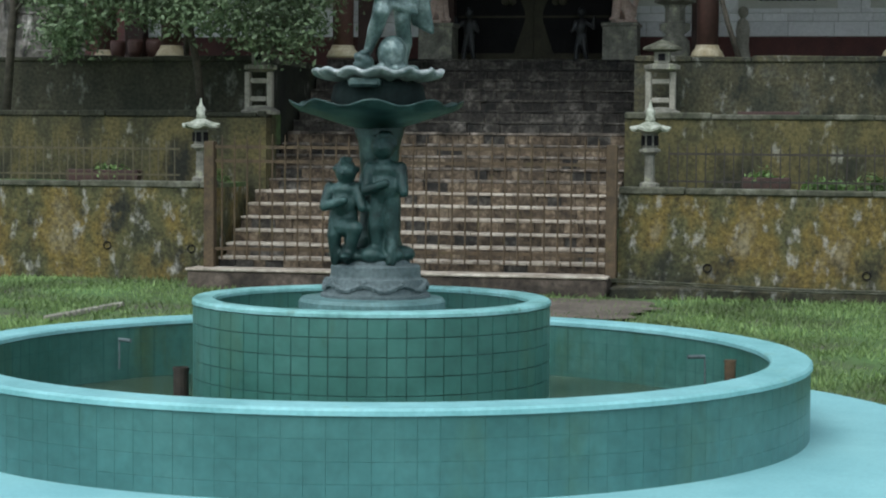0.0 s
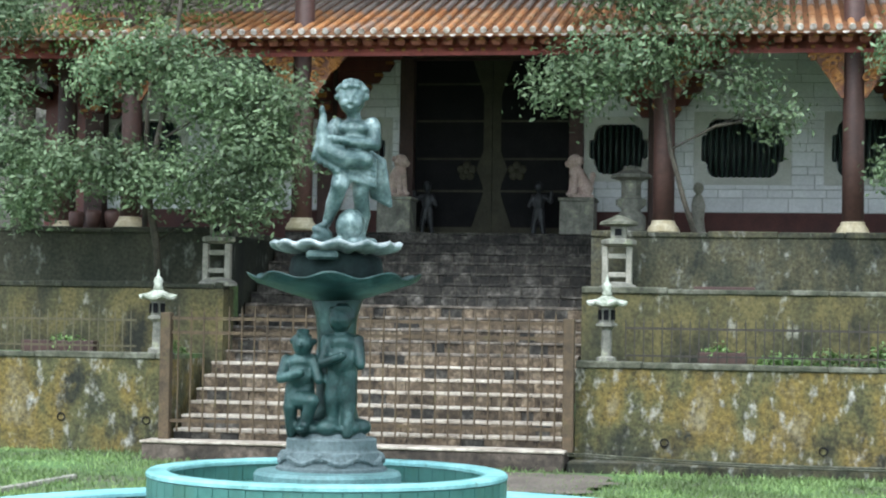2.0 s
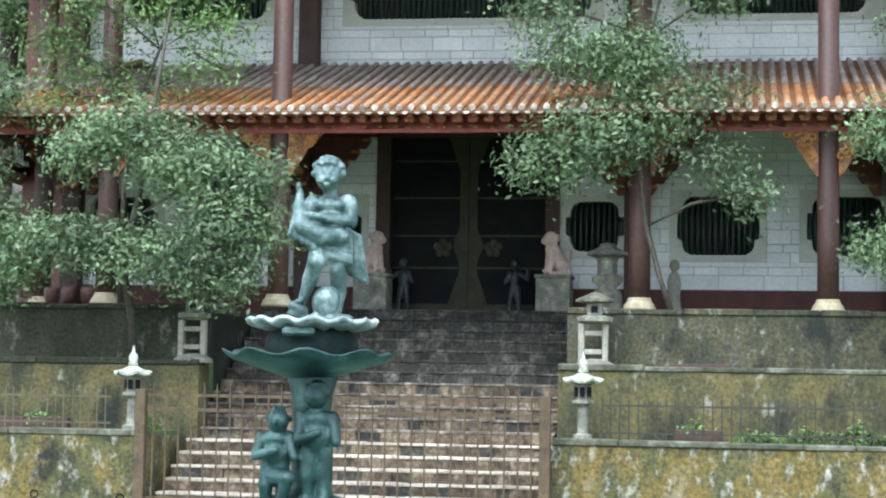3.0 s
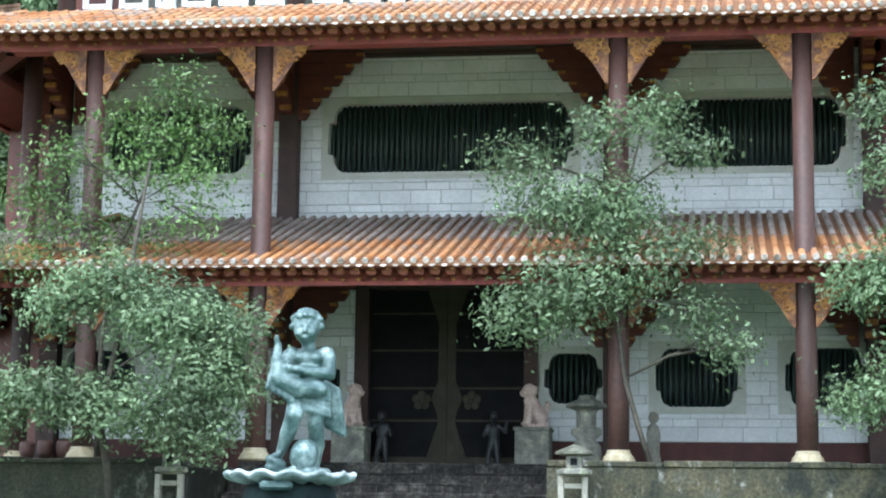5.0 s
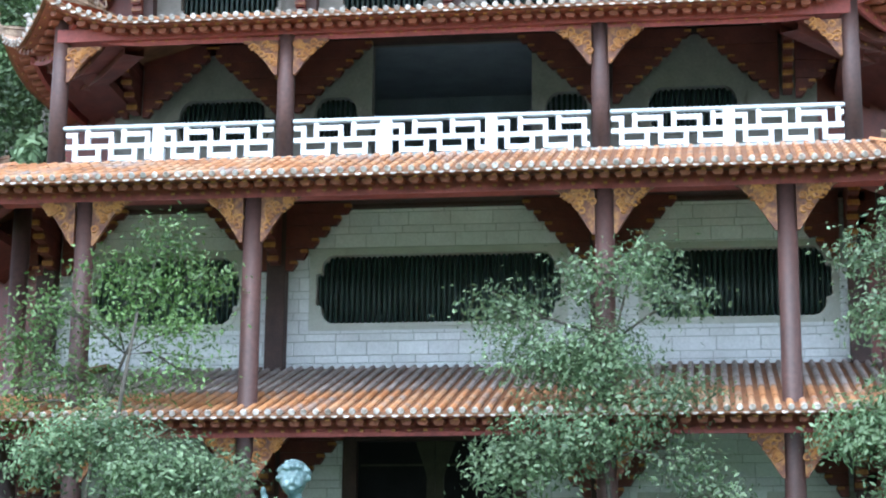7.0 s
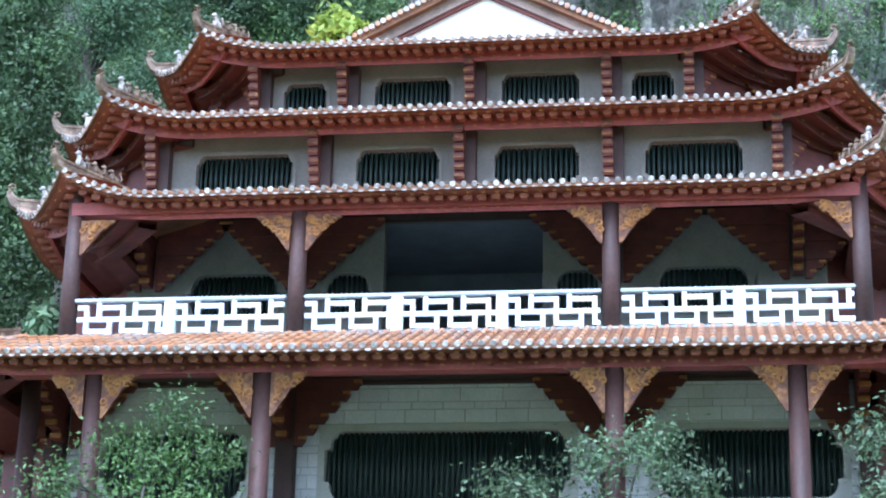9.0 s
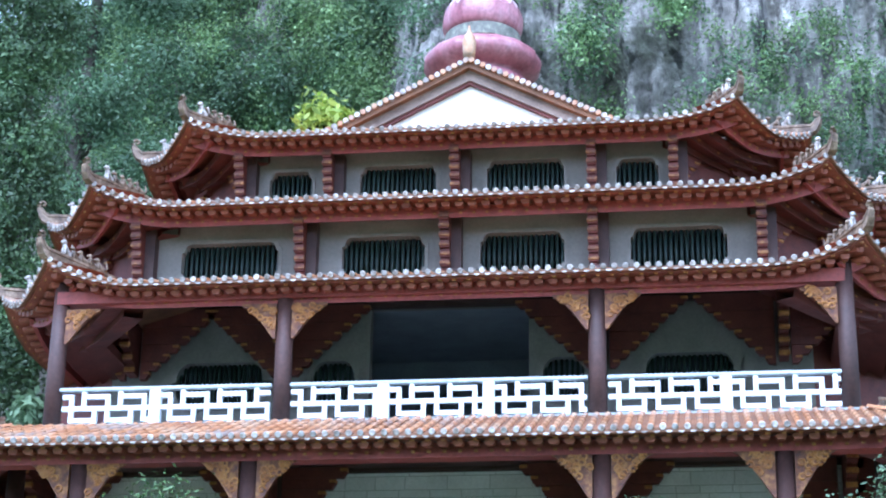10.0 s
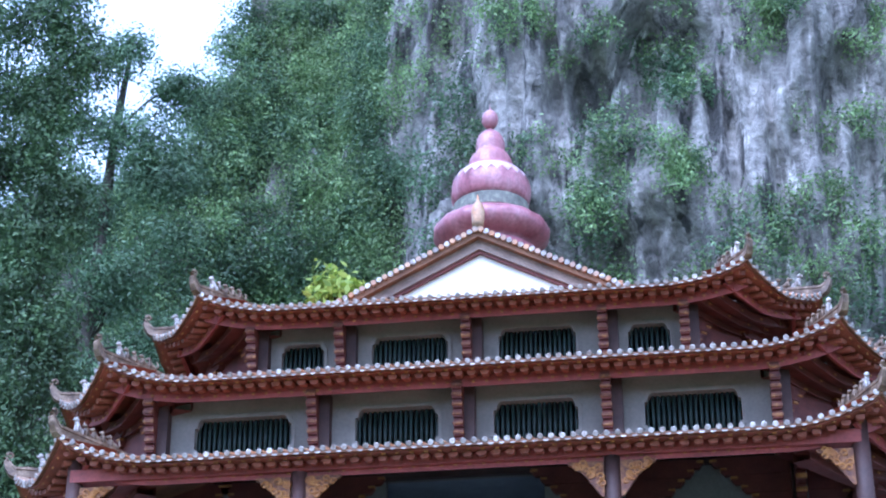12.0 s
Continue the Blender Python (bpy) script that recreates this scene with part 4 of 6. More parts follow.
    bmesh.ops.recalc_face_normals(bm, faces=bm.faces)
    bm.to_mesh(roof.data)
    bm.free()
    part("fascia", fb, EAVE, roof, "painted eave boards")
    part("lower_board", sb, RED, roof, "red painted lower eave board")
    # hip ridges with a curled tip, and little figures riding on them
    for i, sx in ((1, -1), (2, -1), (3, 1), (4, 1)):
        c = Vector(corners[i])
        hip = Vector((math.sin(radians(22.5)) * -sx, math.cos(radians(22.5)))) if i in (2, 3) else Vector((math.cos(radians(22.5)) * -sx, math.sin(radians(22.5))))
        top = ze + lift

        def crest(u):
            return ze + 0.92 * max(0, u) * slope + lift * max(0, 1 - u / 1.6)

        # a fin of three courses that sweeps up to a scroll
        line = [(1.9 - 0.19 * k, crest(1.9 - 0.19 * k) + 0.04, 0.07, 0.115) for k in range(11)]
        line += [(-0.06, top + 0.07, 0.06, 0.11), (-0.12, top + 0.15, 0.05, 0.085), (-0.155, top + 0.24, 0.04, 0.06), (-0.15, top + 0.31, 0.032, 0.045)]
        rb = bmesh.new()
        side_way = Vector((-hip.y, hip.x, 0))
        prev = None
        for k, (u, z, w, h) in enumerate(line):
            u2, z2 = line[min(k + 1, len(line) - 1)][:2]
            u1, z1 = line[max(k - 1, 0)][:2]
            along = Vector((hip.x * (u2 - u1), hip.y * (u2 - u1), z2 - z1)).normalized()
            upw = side_way.cross(along).normalized()
            if upw.z < 0 or (u < -0.15 and upw.dot(Vector((hip.x, hip.y, 0))) < 0):
                upw = -upw
            o = Vector((c.x + hip.x * u, c.y + hip.y * u, z))
            sec = [rb.verts.new(o + side_way * w * a2 + upw * h * b2) for a2, b2 in ((-1, -0.5), (-1, 0.1), (-0.7, 0.14), (-0.7, 0.6), (-0.9, 0.66), (-0.9, 1), (0.9, 1), (0.9, 0.66), (0.7, 0.6), (0.7, 0.14), (1, 0.1), (1, -0.5))]
            if prev:
                for j in range(12):
                    rb.faces.new((prev[j], sec[j], sec[(j + 1) % 12], prev[(j + 1) % 12]))
            else:
                rb.faces.new(sec)
            prev = sec
        rb.faces.new(prev[::-1])
        curl = []
        for k in range(10):
            q = math.pi * 0.95 - k * 0.62
            rr = 0.055 * (1 - k / 13)
            curl.append((c.x + hip.x * (-0.095 + rr * math.cos(q)), c.y + hip.y * (-0.095 + rr * math.cos(q)), top + 0.335 + rr * math.sin(q)))
        tube(rb, curl, [0.026 - 0.0013 * k for k in range(10)], 7)
        bmesh.ops.recalc_face_normals(rb, faces=rb.faces)
        part("hip_ridge", rb, RIDGE, roof, "upturned weathered hip ridge ending in a scroll")
        for k in range(figures):
            u = 0.42 + 0.19 * k
            xy = c + hip * u
            z = crest(u) + 0.13
            f = bmesh.new()
            sc = 0.85 if k else 1.05
            # seated beast: haunches, chest, forelegs, head with snout, raised tail
            blob(f, (0.0, 0.035, 0.055), (0.035 * sc, 0.05 * sc, 0.05 * sc), seg=5)
            limb(f, (0.0, 0.02, 0.06), (0.0, -0.03, 0.13 * sc), 0.036 * sc, 0.03 * sc)
            tube(f, [(0.018, -0.035, 0.12), (0.02, -0.05, 0.0)], [0.014, 0.012], 5)
            tube(f, [(-0.018, -0.035, 0.12), (-0.02, -0.05, 0.0)], [0.014, 0.012], 5)
            blob(f, (0, -0.045, 0.175 * sc), (0.032 * sc, 0.036 * sc, 0.032 * sc), seg=5)
            blob(f, (0, -0.08, 0.165 * sc), (0.018, 0.024, 0.016), seg=5)
            tube(f, [(0, 0.07, 0.05), (0.01, 0.11, 0.10 * sc), (0.0, 0.09, 0.19 * sc)], [0.018, 0.015, 0.005], 5)
            ob = part("ridge_figure", f, TILEEND if k == 0 else RIDGE, roof, smooth=True)
            ob.matrix_basis = pose(xy.x, xy.y, z, 0, 0, math.degrees(math.atan2(hip.y, hip.x)) - 90 + rng.uniform(-12, 12)) @ Matrix.Diagonal((1.25, 1.25, 1.25, 1))
    return roof


eave_tiers(22.9, 5.10, -11.2, 6.0, 3.9, 0.317, 0.25, grey=2, pitch=0.15)
eave_tiers(22.9, 8.17, -10.35, 3.05, 1.75, 0.40, 0.25, figures=3, pitch=0.15)
eave_tiers(24.8, 11.02, -9.3, 2.3, 2.6, 0.31, 0.42, figures=5, pitch=0.152)
eave_tiers(26.4, 12.90, -9.3, 2.0, 2.4, 0.36, 0.40, figures=5, pitch=0.152)
eave_tiers(27.8, 14.66, -8.25, 0.72, 2.6, 0.40, 0.34, figures=5, pitch=0.152)


def fancy(x0, x1, z0, z1, c=0.14, grow=0.0):
    """A window outline with stepped, scooped corners."""
    x0, x1, z0, z1 = x0 - grow, x1 + grow, z0 - grow, z1 + grow
    cz = min(c, (z1 - z0) * 0.3)
    pts = []
    for (x, z, sx, sz) in ((x0, z0, 1, 1), (x1, z0, -1, 1), (x1, z1, -1, -1), (x0, z1, 1, -1)):
        loc = [(0.0, 2.2), (0.0, 1.75), (0.12, 1.6), (0.42, 1.55), (0.5, 1.45), (0.5, 1.1), (0.62, 0.7), (0.85, 0.35), (1.15, 0.1), (1.5, 0.0)]
        q = [(x + sx * a * cz, z + sz * b * cz) for a, b in loc]
        if (sx, sz) in ((1, -1), (-1, 1)):
            q = q[::-1]
        pts += q
    return pts


def window(x0, x1, z0, z1, y, pitch=0.078, c=0.2, tone=SURROUND):
    """A barred opening with scooped corners in a pale surround. Returns the rectangle that it takes of the wall."""
    w = part("window", bmesh.new(), tone, temple, "dark barred window in a pale scooped surround")
    hole = fancy(x0, x1, z0, z1, c)
    m = 0.10
    rect = (x0 - m, x1 + m, z0 - m, z1 + m)
    bm = bmesh.new()
    y0 = y - 0.004
    front = [bm.verts.new((a, y0, b)) for a, b in hole]
    back = [bm.verts.new((a, y + 0.2, b)) for a, b in hole]
    rc = [bm.verts.new((a, y0, b)) for a, b in ((rect[0], rect[2]), (rect[1], rect[2]), (rect[1], rect[3]), (rect[0], rect[3]))]
    per = len(hole) // 4
    for i in range(4):
        for k in range(per - 1):
            bm.faces.new((rc[i], front[i * per + k], front[i * per + k + 1]))
        j = (i + 1) % 4
        bm.faces.new((rc[i], front[i * per + per - 1], front[j * per], rc[j]))
    for k in range(len(hole)):
        q = (k + 1) % len(hole)
        bm.faces.new((front[k], front[q], back[q], back[k]))
    bmesh.ops.recalc_face_normals(bm, faces=bm.faces)
    bm.to_mesh(w.data)
    bm.free()
    bm = bmesh.new()
    frame_plate(bm, fancy(x0, x1, z0, z1, c, 0.055), hole, y - 0.028, y - 0.004)
    bmesh.ops.recalc_face_normals(bm, faces=bm.faces)
    part("frame", bm, tone, w, "raised moulded border")
    n = max(3, int((x1 - x0) / pitch))
    me = None
    for i in range(n):
        x = x0 + (x1 - x0) * (i + 0.5) / n
        if me is None:
            bm = bmesh.new()
            tube(bm, [(0, 0, z0 - 0.03), (0, 0, z1 + 0.03)], [0.024, 0.024], 8)
            o = part("bar", bm, BARS, w, "dark green vertical bar", smooth=True)
            me = o.data
            o.location = (x, y + 0.13, 0)
        else:
            share("bar", me, w, pose(x, y + 0.13, 0))
    return rect


def wall(name, x0, x1, z0, z1, y, holes, material, label, thick=0.25):
    bm = bmesh.new()
    cut = [h for h in holes if h[1] > x0 and h[0] < x1 and h[3] > z0 and h[2] < z1]
    xs = sorted({x0, x1} | {min(max(v, x0), x1) for h in cut for v in h[:2]})
    zs = sorted({z0, z1} | {min(max(v, z0), z1) for h in cut for v in h[2:]})
    made = {}

    def vert(i, k, j):
        if (i, k, j) not in made:
            made[i, k, j] = bm.verts.new((xs[i], y + thick * j, zs[k]))
        return made[i, k, j]

    def solid(i, k):
        if not (0 <= i < len(xs) - 1 and 0 <= k < len(zs) - 1):
            return False
        mx, mz = (xs[i] + xs[i + 1]) / 2, (zs[k] + zs[k + 1]) / 2
        return not any(h[0] < mx < h[1] and h[2] < mz < h[3] for h in cut)

    for i in range(len(xs) - 1):
        for k in range(len(zs) - 1):
            if not solid(i, k):
                continue
            bm.faces.new([vert(i, k, 0), vert(i + 1, k, 0), vert(i + 1, k + 1, 0), vert(i, k + 1, 0)])
            bm.faces.new([vert(i, k, 1), vert(i, k + 1, 1), vert(i + 1, k + 1, 1), vert(i + 1, k, 1)])
            for di, dk, p, q in ((-1, 0, (i, k), (i, k + 1)), (1, 0, (i + 1, k), (i + 1, k + 1)), (0, -1, (i, k), (i + 1, k)), (0, 1, (i, k + 1), (i + 1, k + 1))):
                if not solid(i + di, k + dk):
                    bm.faces.new([vert(*p, 0), vert(*p, 1), vert(*q, 1), vert(*q, 0)])
    bmesh.ops.recalc_face_normals(bm, faces=bm.faces)
    return part(name, bm, material, temple, label)


def blocks(owner, x0, x1, z0, z1, y, holes):
    """Big pale blocks, tall and thin courses by turns."""
    z, k = z0, 0
    while z < z1 - 0.03:
        h = 0.205 if k % 2 == 0 else 0.115
        h = min(h, z1 - z)
        x = x0 - rng.uniform(0.0, 0.4)
        while x < x1:
            ln = rng.choice((0.44, 0.46, 0.62)) if k % 2 == 0 else rng.choice((0.34, 0.46))
            a, b = max(x, x0), min(x + ln, x1)
            if b - a > 0.02:
                for r in minus([(a + 0.004, b - 0.004, z + 0.004, z + h - 0.004)], holes):
                    if r[1] - r[0] < 0.015 or r[3] - r[2] < 0.015:
                        continue
                    bm = bmesh.new()
                    d = rng.uniform(-0.002, 0.002)
                    f = [bm.verts.new(v) for v in ((r[0], y, r[2]), (r[1], y, r[2]), (r[1], y, r[3]), (r[0], y, r[3]))]
                    e = 0.006
                    g = [bm.verts.new(v) for v in ((r[0] + e, y - 0.010 + d, r[2] + e), (r[1] - e, y - 0.010 + d, r[2] + e), (r[1] - e, y - 0.010 + d, r[3] - e), (r[0] + e, y - 0.010 + d, r[3] - e))]
                    bm.faces.new(g)
                    for j in range(4):
                        bm.faces.new((f[j], f[(j + 1) % 4], g[(j + 1) % 4], g[j]))
                    part("block", bm, BLOCK, owner)
            x += ln
        z += h
        k += 1


def inside(x0, x1, y0, y1, z0, z1):
    """Dim room behind the openings."""
    part("inner_wall", boxm(x0, x1, y1, y1 + 0.1, z0, z1), INSIDE, temple)
    part("inner_wall", boxm(x0 - 0.1, x0, y0, y1 + 0.1, z0, z1), INSIDE, temple)
    part("inner_wall", boxm(x1, x1 + 0.1, y0, y1 + 0.1, z0, z1), INSIDE, temple)
    part("inner_ceiling", boxm(x0 - 0.1, x1 + 0.1, y0, y1 + 0.1, z1, z1 + 0.1), INSIDE, temple)
    part("inner_floor", boxm(x0 - 0.1, x1 + 0.1, y0, y1 + 0.1, z0 - 0.1, z0), INSIDE, temple)


YW, WL, WR = 26.9, -9.75, 2.12
DX0, DX1 = -5.21, -2.58
# ground storey
holes1 = [window(a, b, c, d, YW, c=0.14) for a, b, c, d in ((-9.55, -8.45, 3.63, 4.43), (-7.85, -6.75, 3.63, 4.43), (-6.12, -5.42, 3.68, 4.38), (-2.50, -1.68, 3.67, 4.38), (-0.94, 0.20, 3.63, 4.45), (0.84, 1.95, 3.63, 4.45))]
door_hole = (DX0, DX1, 2.6, 5.42)
w1 = wall("wall", WL, WR, 2.7, 6.2, YW, holes1 + [door_hole], MORTAR, "grey-white block wall of the ground storey")
for a, b in ((WL, DX0), (DX1, WR)):
    part("baseboard", boxm(a, b, YW - 0.05, YW - 0.013, 2.7, 3.14), BASE, temple, "dark maroon painted base course")
inside(WL, WR, YW + 0.3, 29.5, 2.75, 6.2)
# middle storey
holes2 = [window(a, b, c, d, YW, c=0.17) for a, b, c, d in ((-9.04, -6.82, 7.03, 8.03), (-5.67, -2.09, 7.01, 8.03), (-0.89, 1.73, 7.02, 8.02))]
w2 = wall("wall", WL, WR, 6.2, 8.72, YW, holes2, MORTAR, "grey-white block wall of the middle storey")
part("beam", boxm(WL, WR, YW - 0.12, YW + 0.3, 8.72, 9.05), BEAM, temple, "dark timber beam")
part("beam", boxm(WL, WR, YW - 0.12, YW - 0.02, 5.42, 5.7), BEAM, temple, "dark timber beam")
inside(WL, WR, YW + 0.3, 29.5, 6.4, 9.0)
# balcony storey
Y3 = 28.3
holes3 = [window(a, b, c, d, Y3, tone=ATTIC) for a, b, c, d in ((-8.34, -6.75, 10.2, 10.93), (-6.15, -5.28, 10.2, 10.91), (-2.52, -1.68, 10.2, 10.88), (-0.94, 0.6, 10.2, 10.9))]
door3 = (-5.15, -2.64, 9.2, 11.8)
wall("wall", -9.3, 1.7, 9.0, 12.1, Y3, holes3 + [door3], ATTIC, "plain grey plastered balcony wall")
part("beam", boxm(-9.3, 1.7, Y3 - 0.12, Y3 - 0.006, 11.74, 12.0), BEAM, temple, "dark timber beam")
inside(-9.3, 1.7, Y3 + 0.3, 31.5, 9.1, 11.9)
part("balcony_floor", boxm(-10.2, 3.0, 25.1, 28.3, 8.83, 9.03), MORTAR, temple)
# two attic storeys
Y4 = 27.4
holes4 = [window(a, b, c, d, Y4, c=0.09, tone=ATTIC) for a, b, c, d in ((-8.03, -6.48, 11.96, 12.60), (-5.47, -4.17, 11.96, 12.62), (-3.31, -2.01, 11.96, 12.62), (-1.0, 0.46, 11.96, 12.62))]
wall("wall", -8.55, 0.95, 11.76, 13.15, Y4, holes4, ATTIC, "plain grey plastered attic wall")
inside(-8.5, 0.9, Y4 + 0.3, 30.5, 11.95, 13.0)
Y5 = 28.8
holes5 = [window(a, b, c, d, Y5, c=0.08, tone=ATTIC) for a, b, c, d in ((-7.02, -6.30, 13.84, 14.40), (-5.49, -4.22, 13.84, 14.44), (-3.38, -2.11, 13.84, 14.46), (-1.26, -0.58, 13.84, 14.40))]
wall("wall", -7.35, -0.35, 13.5, 14.98, Y5, holes5, ATTIC, "plain grey plastered attic wall")
inside(-7.3, -0.4, Y5 + 0.3, 31.5, 13.6, 14.85)
for a, b, y0, y1, z in ((-10.2, 3.0, 24.3, 26.75, 5.40), (-10.0, 2.8, 24.8, 26.75, 8.76)):
    part("porch_ceiling", boxm(a, b, y0, y1, z, z + 0.04), BEAM, temple, "dark timber porch ceiling")
# chamfered corner walls and side walls
for (x0, x1, y0, z0, z1, ma) in ((WL, WR, YW, 2.7, 9.0, CORBEL), (-9.3, 1.7, Y3, 9.0, 12.0, CORBEL), (-8.55, 0.95, Y4, 11.6, 13.1, CORBEL), (-7.35, -0.35, Y5, 13.5, 14.95, CORBEL)):
    for sx, x in ((-1, x0), (1, x1)):
        bm = bmesh.new()
        pts = [(x, y0 + 0.02), (x + sx * 1.3, y0 + 1.3), (x + sx * 1.3, y0 + 4.0), (x + sx * 1.1, y0 + 4.0), (x + sx * 1.1, y0 + 1.4), (x, y0 + 0.3)]
        a = [bm.verts.new((p[0], p[1], z0)) for p in pts]
        b = [bm.verts.new((p[0], p[1], z1)) for p in pts]
        for j in range(6):
            bm.faces.new((a[j], a[(j + 1) % 6], b[(j + 1) % 6], b[j]))
        bm.faces.new(a)
        bm.faces.new(b)
        bmesh.ops.recalc_face_normals(bm, faces=bm.faces)
        corner = part("corner_wall", bm, ma, temple)
        for side, x_at in ((1, 0.12), (-1, 1.72)):
            bm = bmesh.new()
            tips = []
            n, w, h = 6, 0.72, 0.84
            for k in range(n):
                ww, zz = w * (1 - k / n), z1 - 0.1 - h * k / n
                plate(bm, [(x_at + side * q, r) for q, r in ((0, zz), (ww, zz), (ww, zz - 0.06), (ww - 0.05, zz - 0.136), (0, zz - 0.136))], -0.12 - 0.01 * (k % 2), -0.004)
                q0, q1 = sorted((x_at + side * (ww - 0.10), x_at + side * (ww + 0.012)))
                tips.append(boxm(q0, q1, -0.145, -0.06, zz - 0.06, zz - 0.02, 0.006))
            turn = pose(x, y0 + 0.02, 0, 0, 0, -45 if sx < 0 else 45)
            flip = Matrix.Diagonal((sx, 1, 1, 1))
            for bb in (bm, *tips):
                bmesh.ops.transform(bb, matrix=turn @ flip, verts=bb.verts)
                bmesh.ops.recalc_face_normals(bb, faces=bb.faces)
            part("corbel", bm, CORBEL, corner, "stepped maroon corbel")
            for bb in tips:
                part("corbel_tip", bb, GOLD, corner)


# doors
def leaf(x0, x1, y, mirror):
    d = part("door", boxm(x0, x1, y, y + 0.06, 2.72, 5.4), DOOR, temple, "closed near-black door leaf with wavy olive stiles")
    w = x1 - x0

    def wavy(edge, sgn, lo, hi, n=40):
        pts = [(edge, lo), (edge, hi)]
        for k in range(n + 1):
            z = hi - (hi - lo) * k / n
            f = abs((z - 4.1) / 0.95)
            reach = 0.12 + 0.16 * max(0, f - 0.75) / 0.5 + 0.10 * max(0, 1 - abs(z - 3.75) / 0.25)
            pts.append((edge + sgn * min(reach, 0.34), z))
        return pts

    bm = bmesh.new()
    pl = wavy(x0 if mirror else x1, 1 if mirror else -1, 2.75, 5.38)
    plate(bm, pl, y - 0.02, y - 0.004)
    bmesh.ops.recalc_face_normals(bm, faces=bm.faces)
    part("stile", bm, DOORRIB, d, "wavy olive stile")
    for z in (3.42, 3.88, 4.42, 4.95):
        part("door_rail", boxm(x0 + 0.03, x1 - 0.03, y - 0.012, y - 0.003, z, z + 0.03), DOORRIB, d)
    part("kick_plate", boxm(x0 + 0.02, x1 - 0.02, y - 0.016, y - 0.003, 2.78, 2.92), DOORRIB, d)
    bm = bmesh.new()
    cx = x0 + w * (0.32 if mirror else 0.68)
    for k in range(5):
        a = 2 * math.pi * k / 5 + math.pi / 2
        blob(bm, (cx + 0.085 * math.cos(a), y - 0.02, 3.72 + 0.085 * math.sin(a)), (0.06, 0.02, 0.06), seg=6)
    blob(bm, (cx, y - 0.03, 3.72), (0.04, 0.02, 0.04), seg=6)
    part("flower_emblem", bm, DOORRIB, d, "olive five-petalled emblem", smooth=True)


mid = (DX0 + DX1) / 2
leaf(DX0 + 0.2, mid - 0.004, YW + 0.12, False)
leaf(mid + 0.004, DX1 - 0.2, YW + 0.12, True)
jamb = part("door_frame", box(box(boxm(DX0, DX0 + 0.2, YW - 0.06, YW + 0.25, 2.7, 5.42), DX1 - 0.2, DX1, YW - 0.06, YW + 0.25, 2.7, 5.42), DX0 + 0.2, DX1 - 0.2, YW - 0.05, YW + 0.25, 5.3, 5.42), BEAM, temple, "broad dark brown door jambs")
part("threshold", boxm(DX0, DX1, YW - 0.1, YW + 0.1, 2.7, 2.83, 0.01), COPING, temple)

# columns with their bell-shaped bases, pilasters, beams and brackets
def column(x, y, z0, z1, r, base=None):
    bm = bmesh.new()
    lathe(bm, [(r, z0), (r * 1.0, z0 + 1), (r * 0.95, z1)], 20)
    c = part("column", bm, COLUMN, temple, "dark red round column", smooth=True)
    c.location = (x, y, 0)
    if base:
        bm = bmesh.new()
        lathe(bm, [(0.20, z0 - 0.003), (0.205, z0 + 0.025), (0.185, z0 + 0.045), (0.188, z0 + 0.065), (0.158, z0 + 0.095), (0.143, z0 + 0.125), (0.147, z0 + 0.14), (0.134, z0 + 0.148)], 24)
        part("base", bm, base, c, "bell-shaped pale stone base", smooth=True)


PALEBASE = mk("pale_gilt_base", [(0.26, 0.21, 0.11), (0.44, 0.39, 0.28)], 6, 0.6, 0.15)
COLS = (-8.05, -5.80, -1.27, 0.99)
for x in COLS:
    column(x, 23.5, 2.7, 8.2, 0.13, PALEBASE)
for x in (-9.35, 2.3):
    column(x, 24.65, 2.7, 8.4, 0.13, PALEBASE)
COLS3 = (-9.16, -5.84, -1.41, 1.99)
for x in COLS3:
    column(x, 25.3, 9.0, 11.2, 0.125)


def scroll_bracket(x, y, z, sx, w=0.52, h=0.62):
    """Carved gold bracket with a scalloped edge, and pierced scrolls in relief."""
    bm = bmesh.new()
    pts = [(0, 0), (0, -h)]
    n = 30
    for k in range(n + 1):
        f = k / n
        rr = 0.035 * abs(math.sin(f * math.pi * 4.5))
        pts.append((w * (f + 0.12 * math.sin(f * math.pi * 2) * 0.5) * 0.96 + 0.03 - rr * 0.5, -h * (1 - f) * (1 - 0.28 * math.sin(math.pi * f)) - rr))
    pts.append((w, 0))
    plate(bm, [(x + sx * a, z + b) for a, b in pts], y - 0.025, y + 0.025)
    bmesh.ops.recalc_face_normals(bm, faces=bm.faces)
    plate_ob = part("bracket", bm, CARVED, temple, "carved ochre-gold scroll bracket")
    bm = bmesh.new()
    for k in range(14):
        f = rng.uniform(0.04, 0.8)
        a, b = w * f, -h * (1 - f) * rng.uniform(0.1, 0.8)
        ring_pts = [(x + sx * (a + 0.05 * math.cos(q) * (1 - q / 14)), y - 0.028, z + b + 0.05 * math.sin(q) * (1 - q / 14)) for q in [0.7 * i for i in range(9)]]
        tube(bm, ring_pts, [0.016] * 9, 5)
    tagged(part("relief", bm, GOLD, plate_ob, "gilt relief scrolls"), kind="stuff")


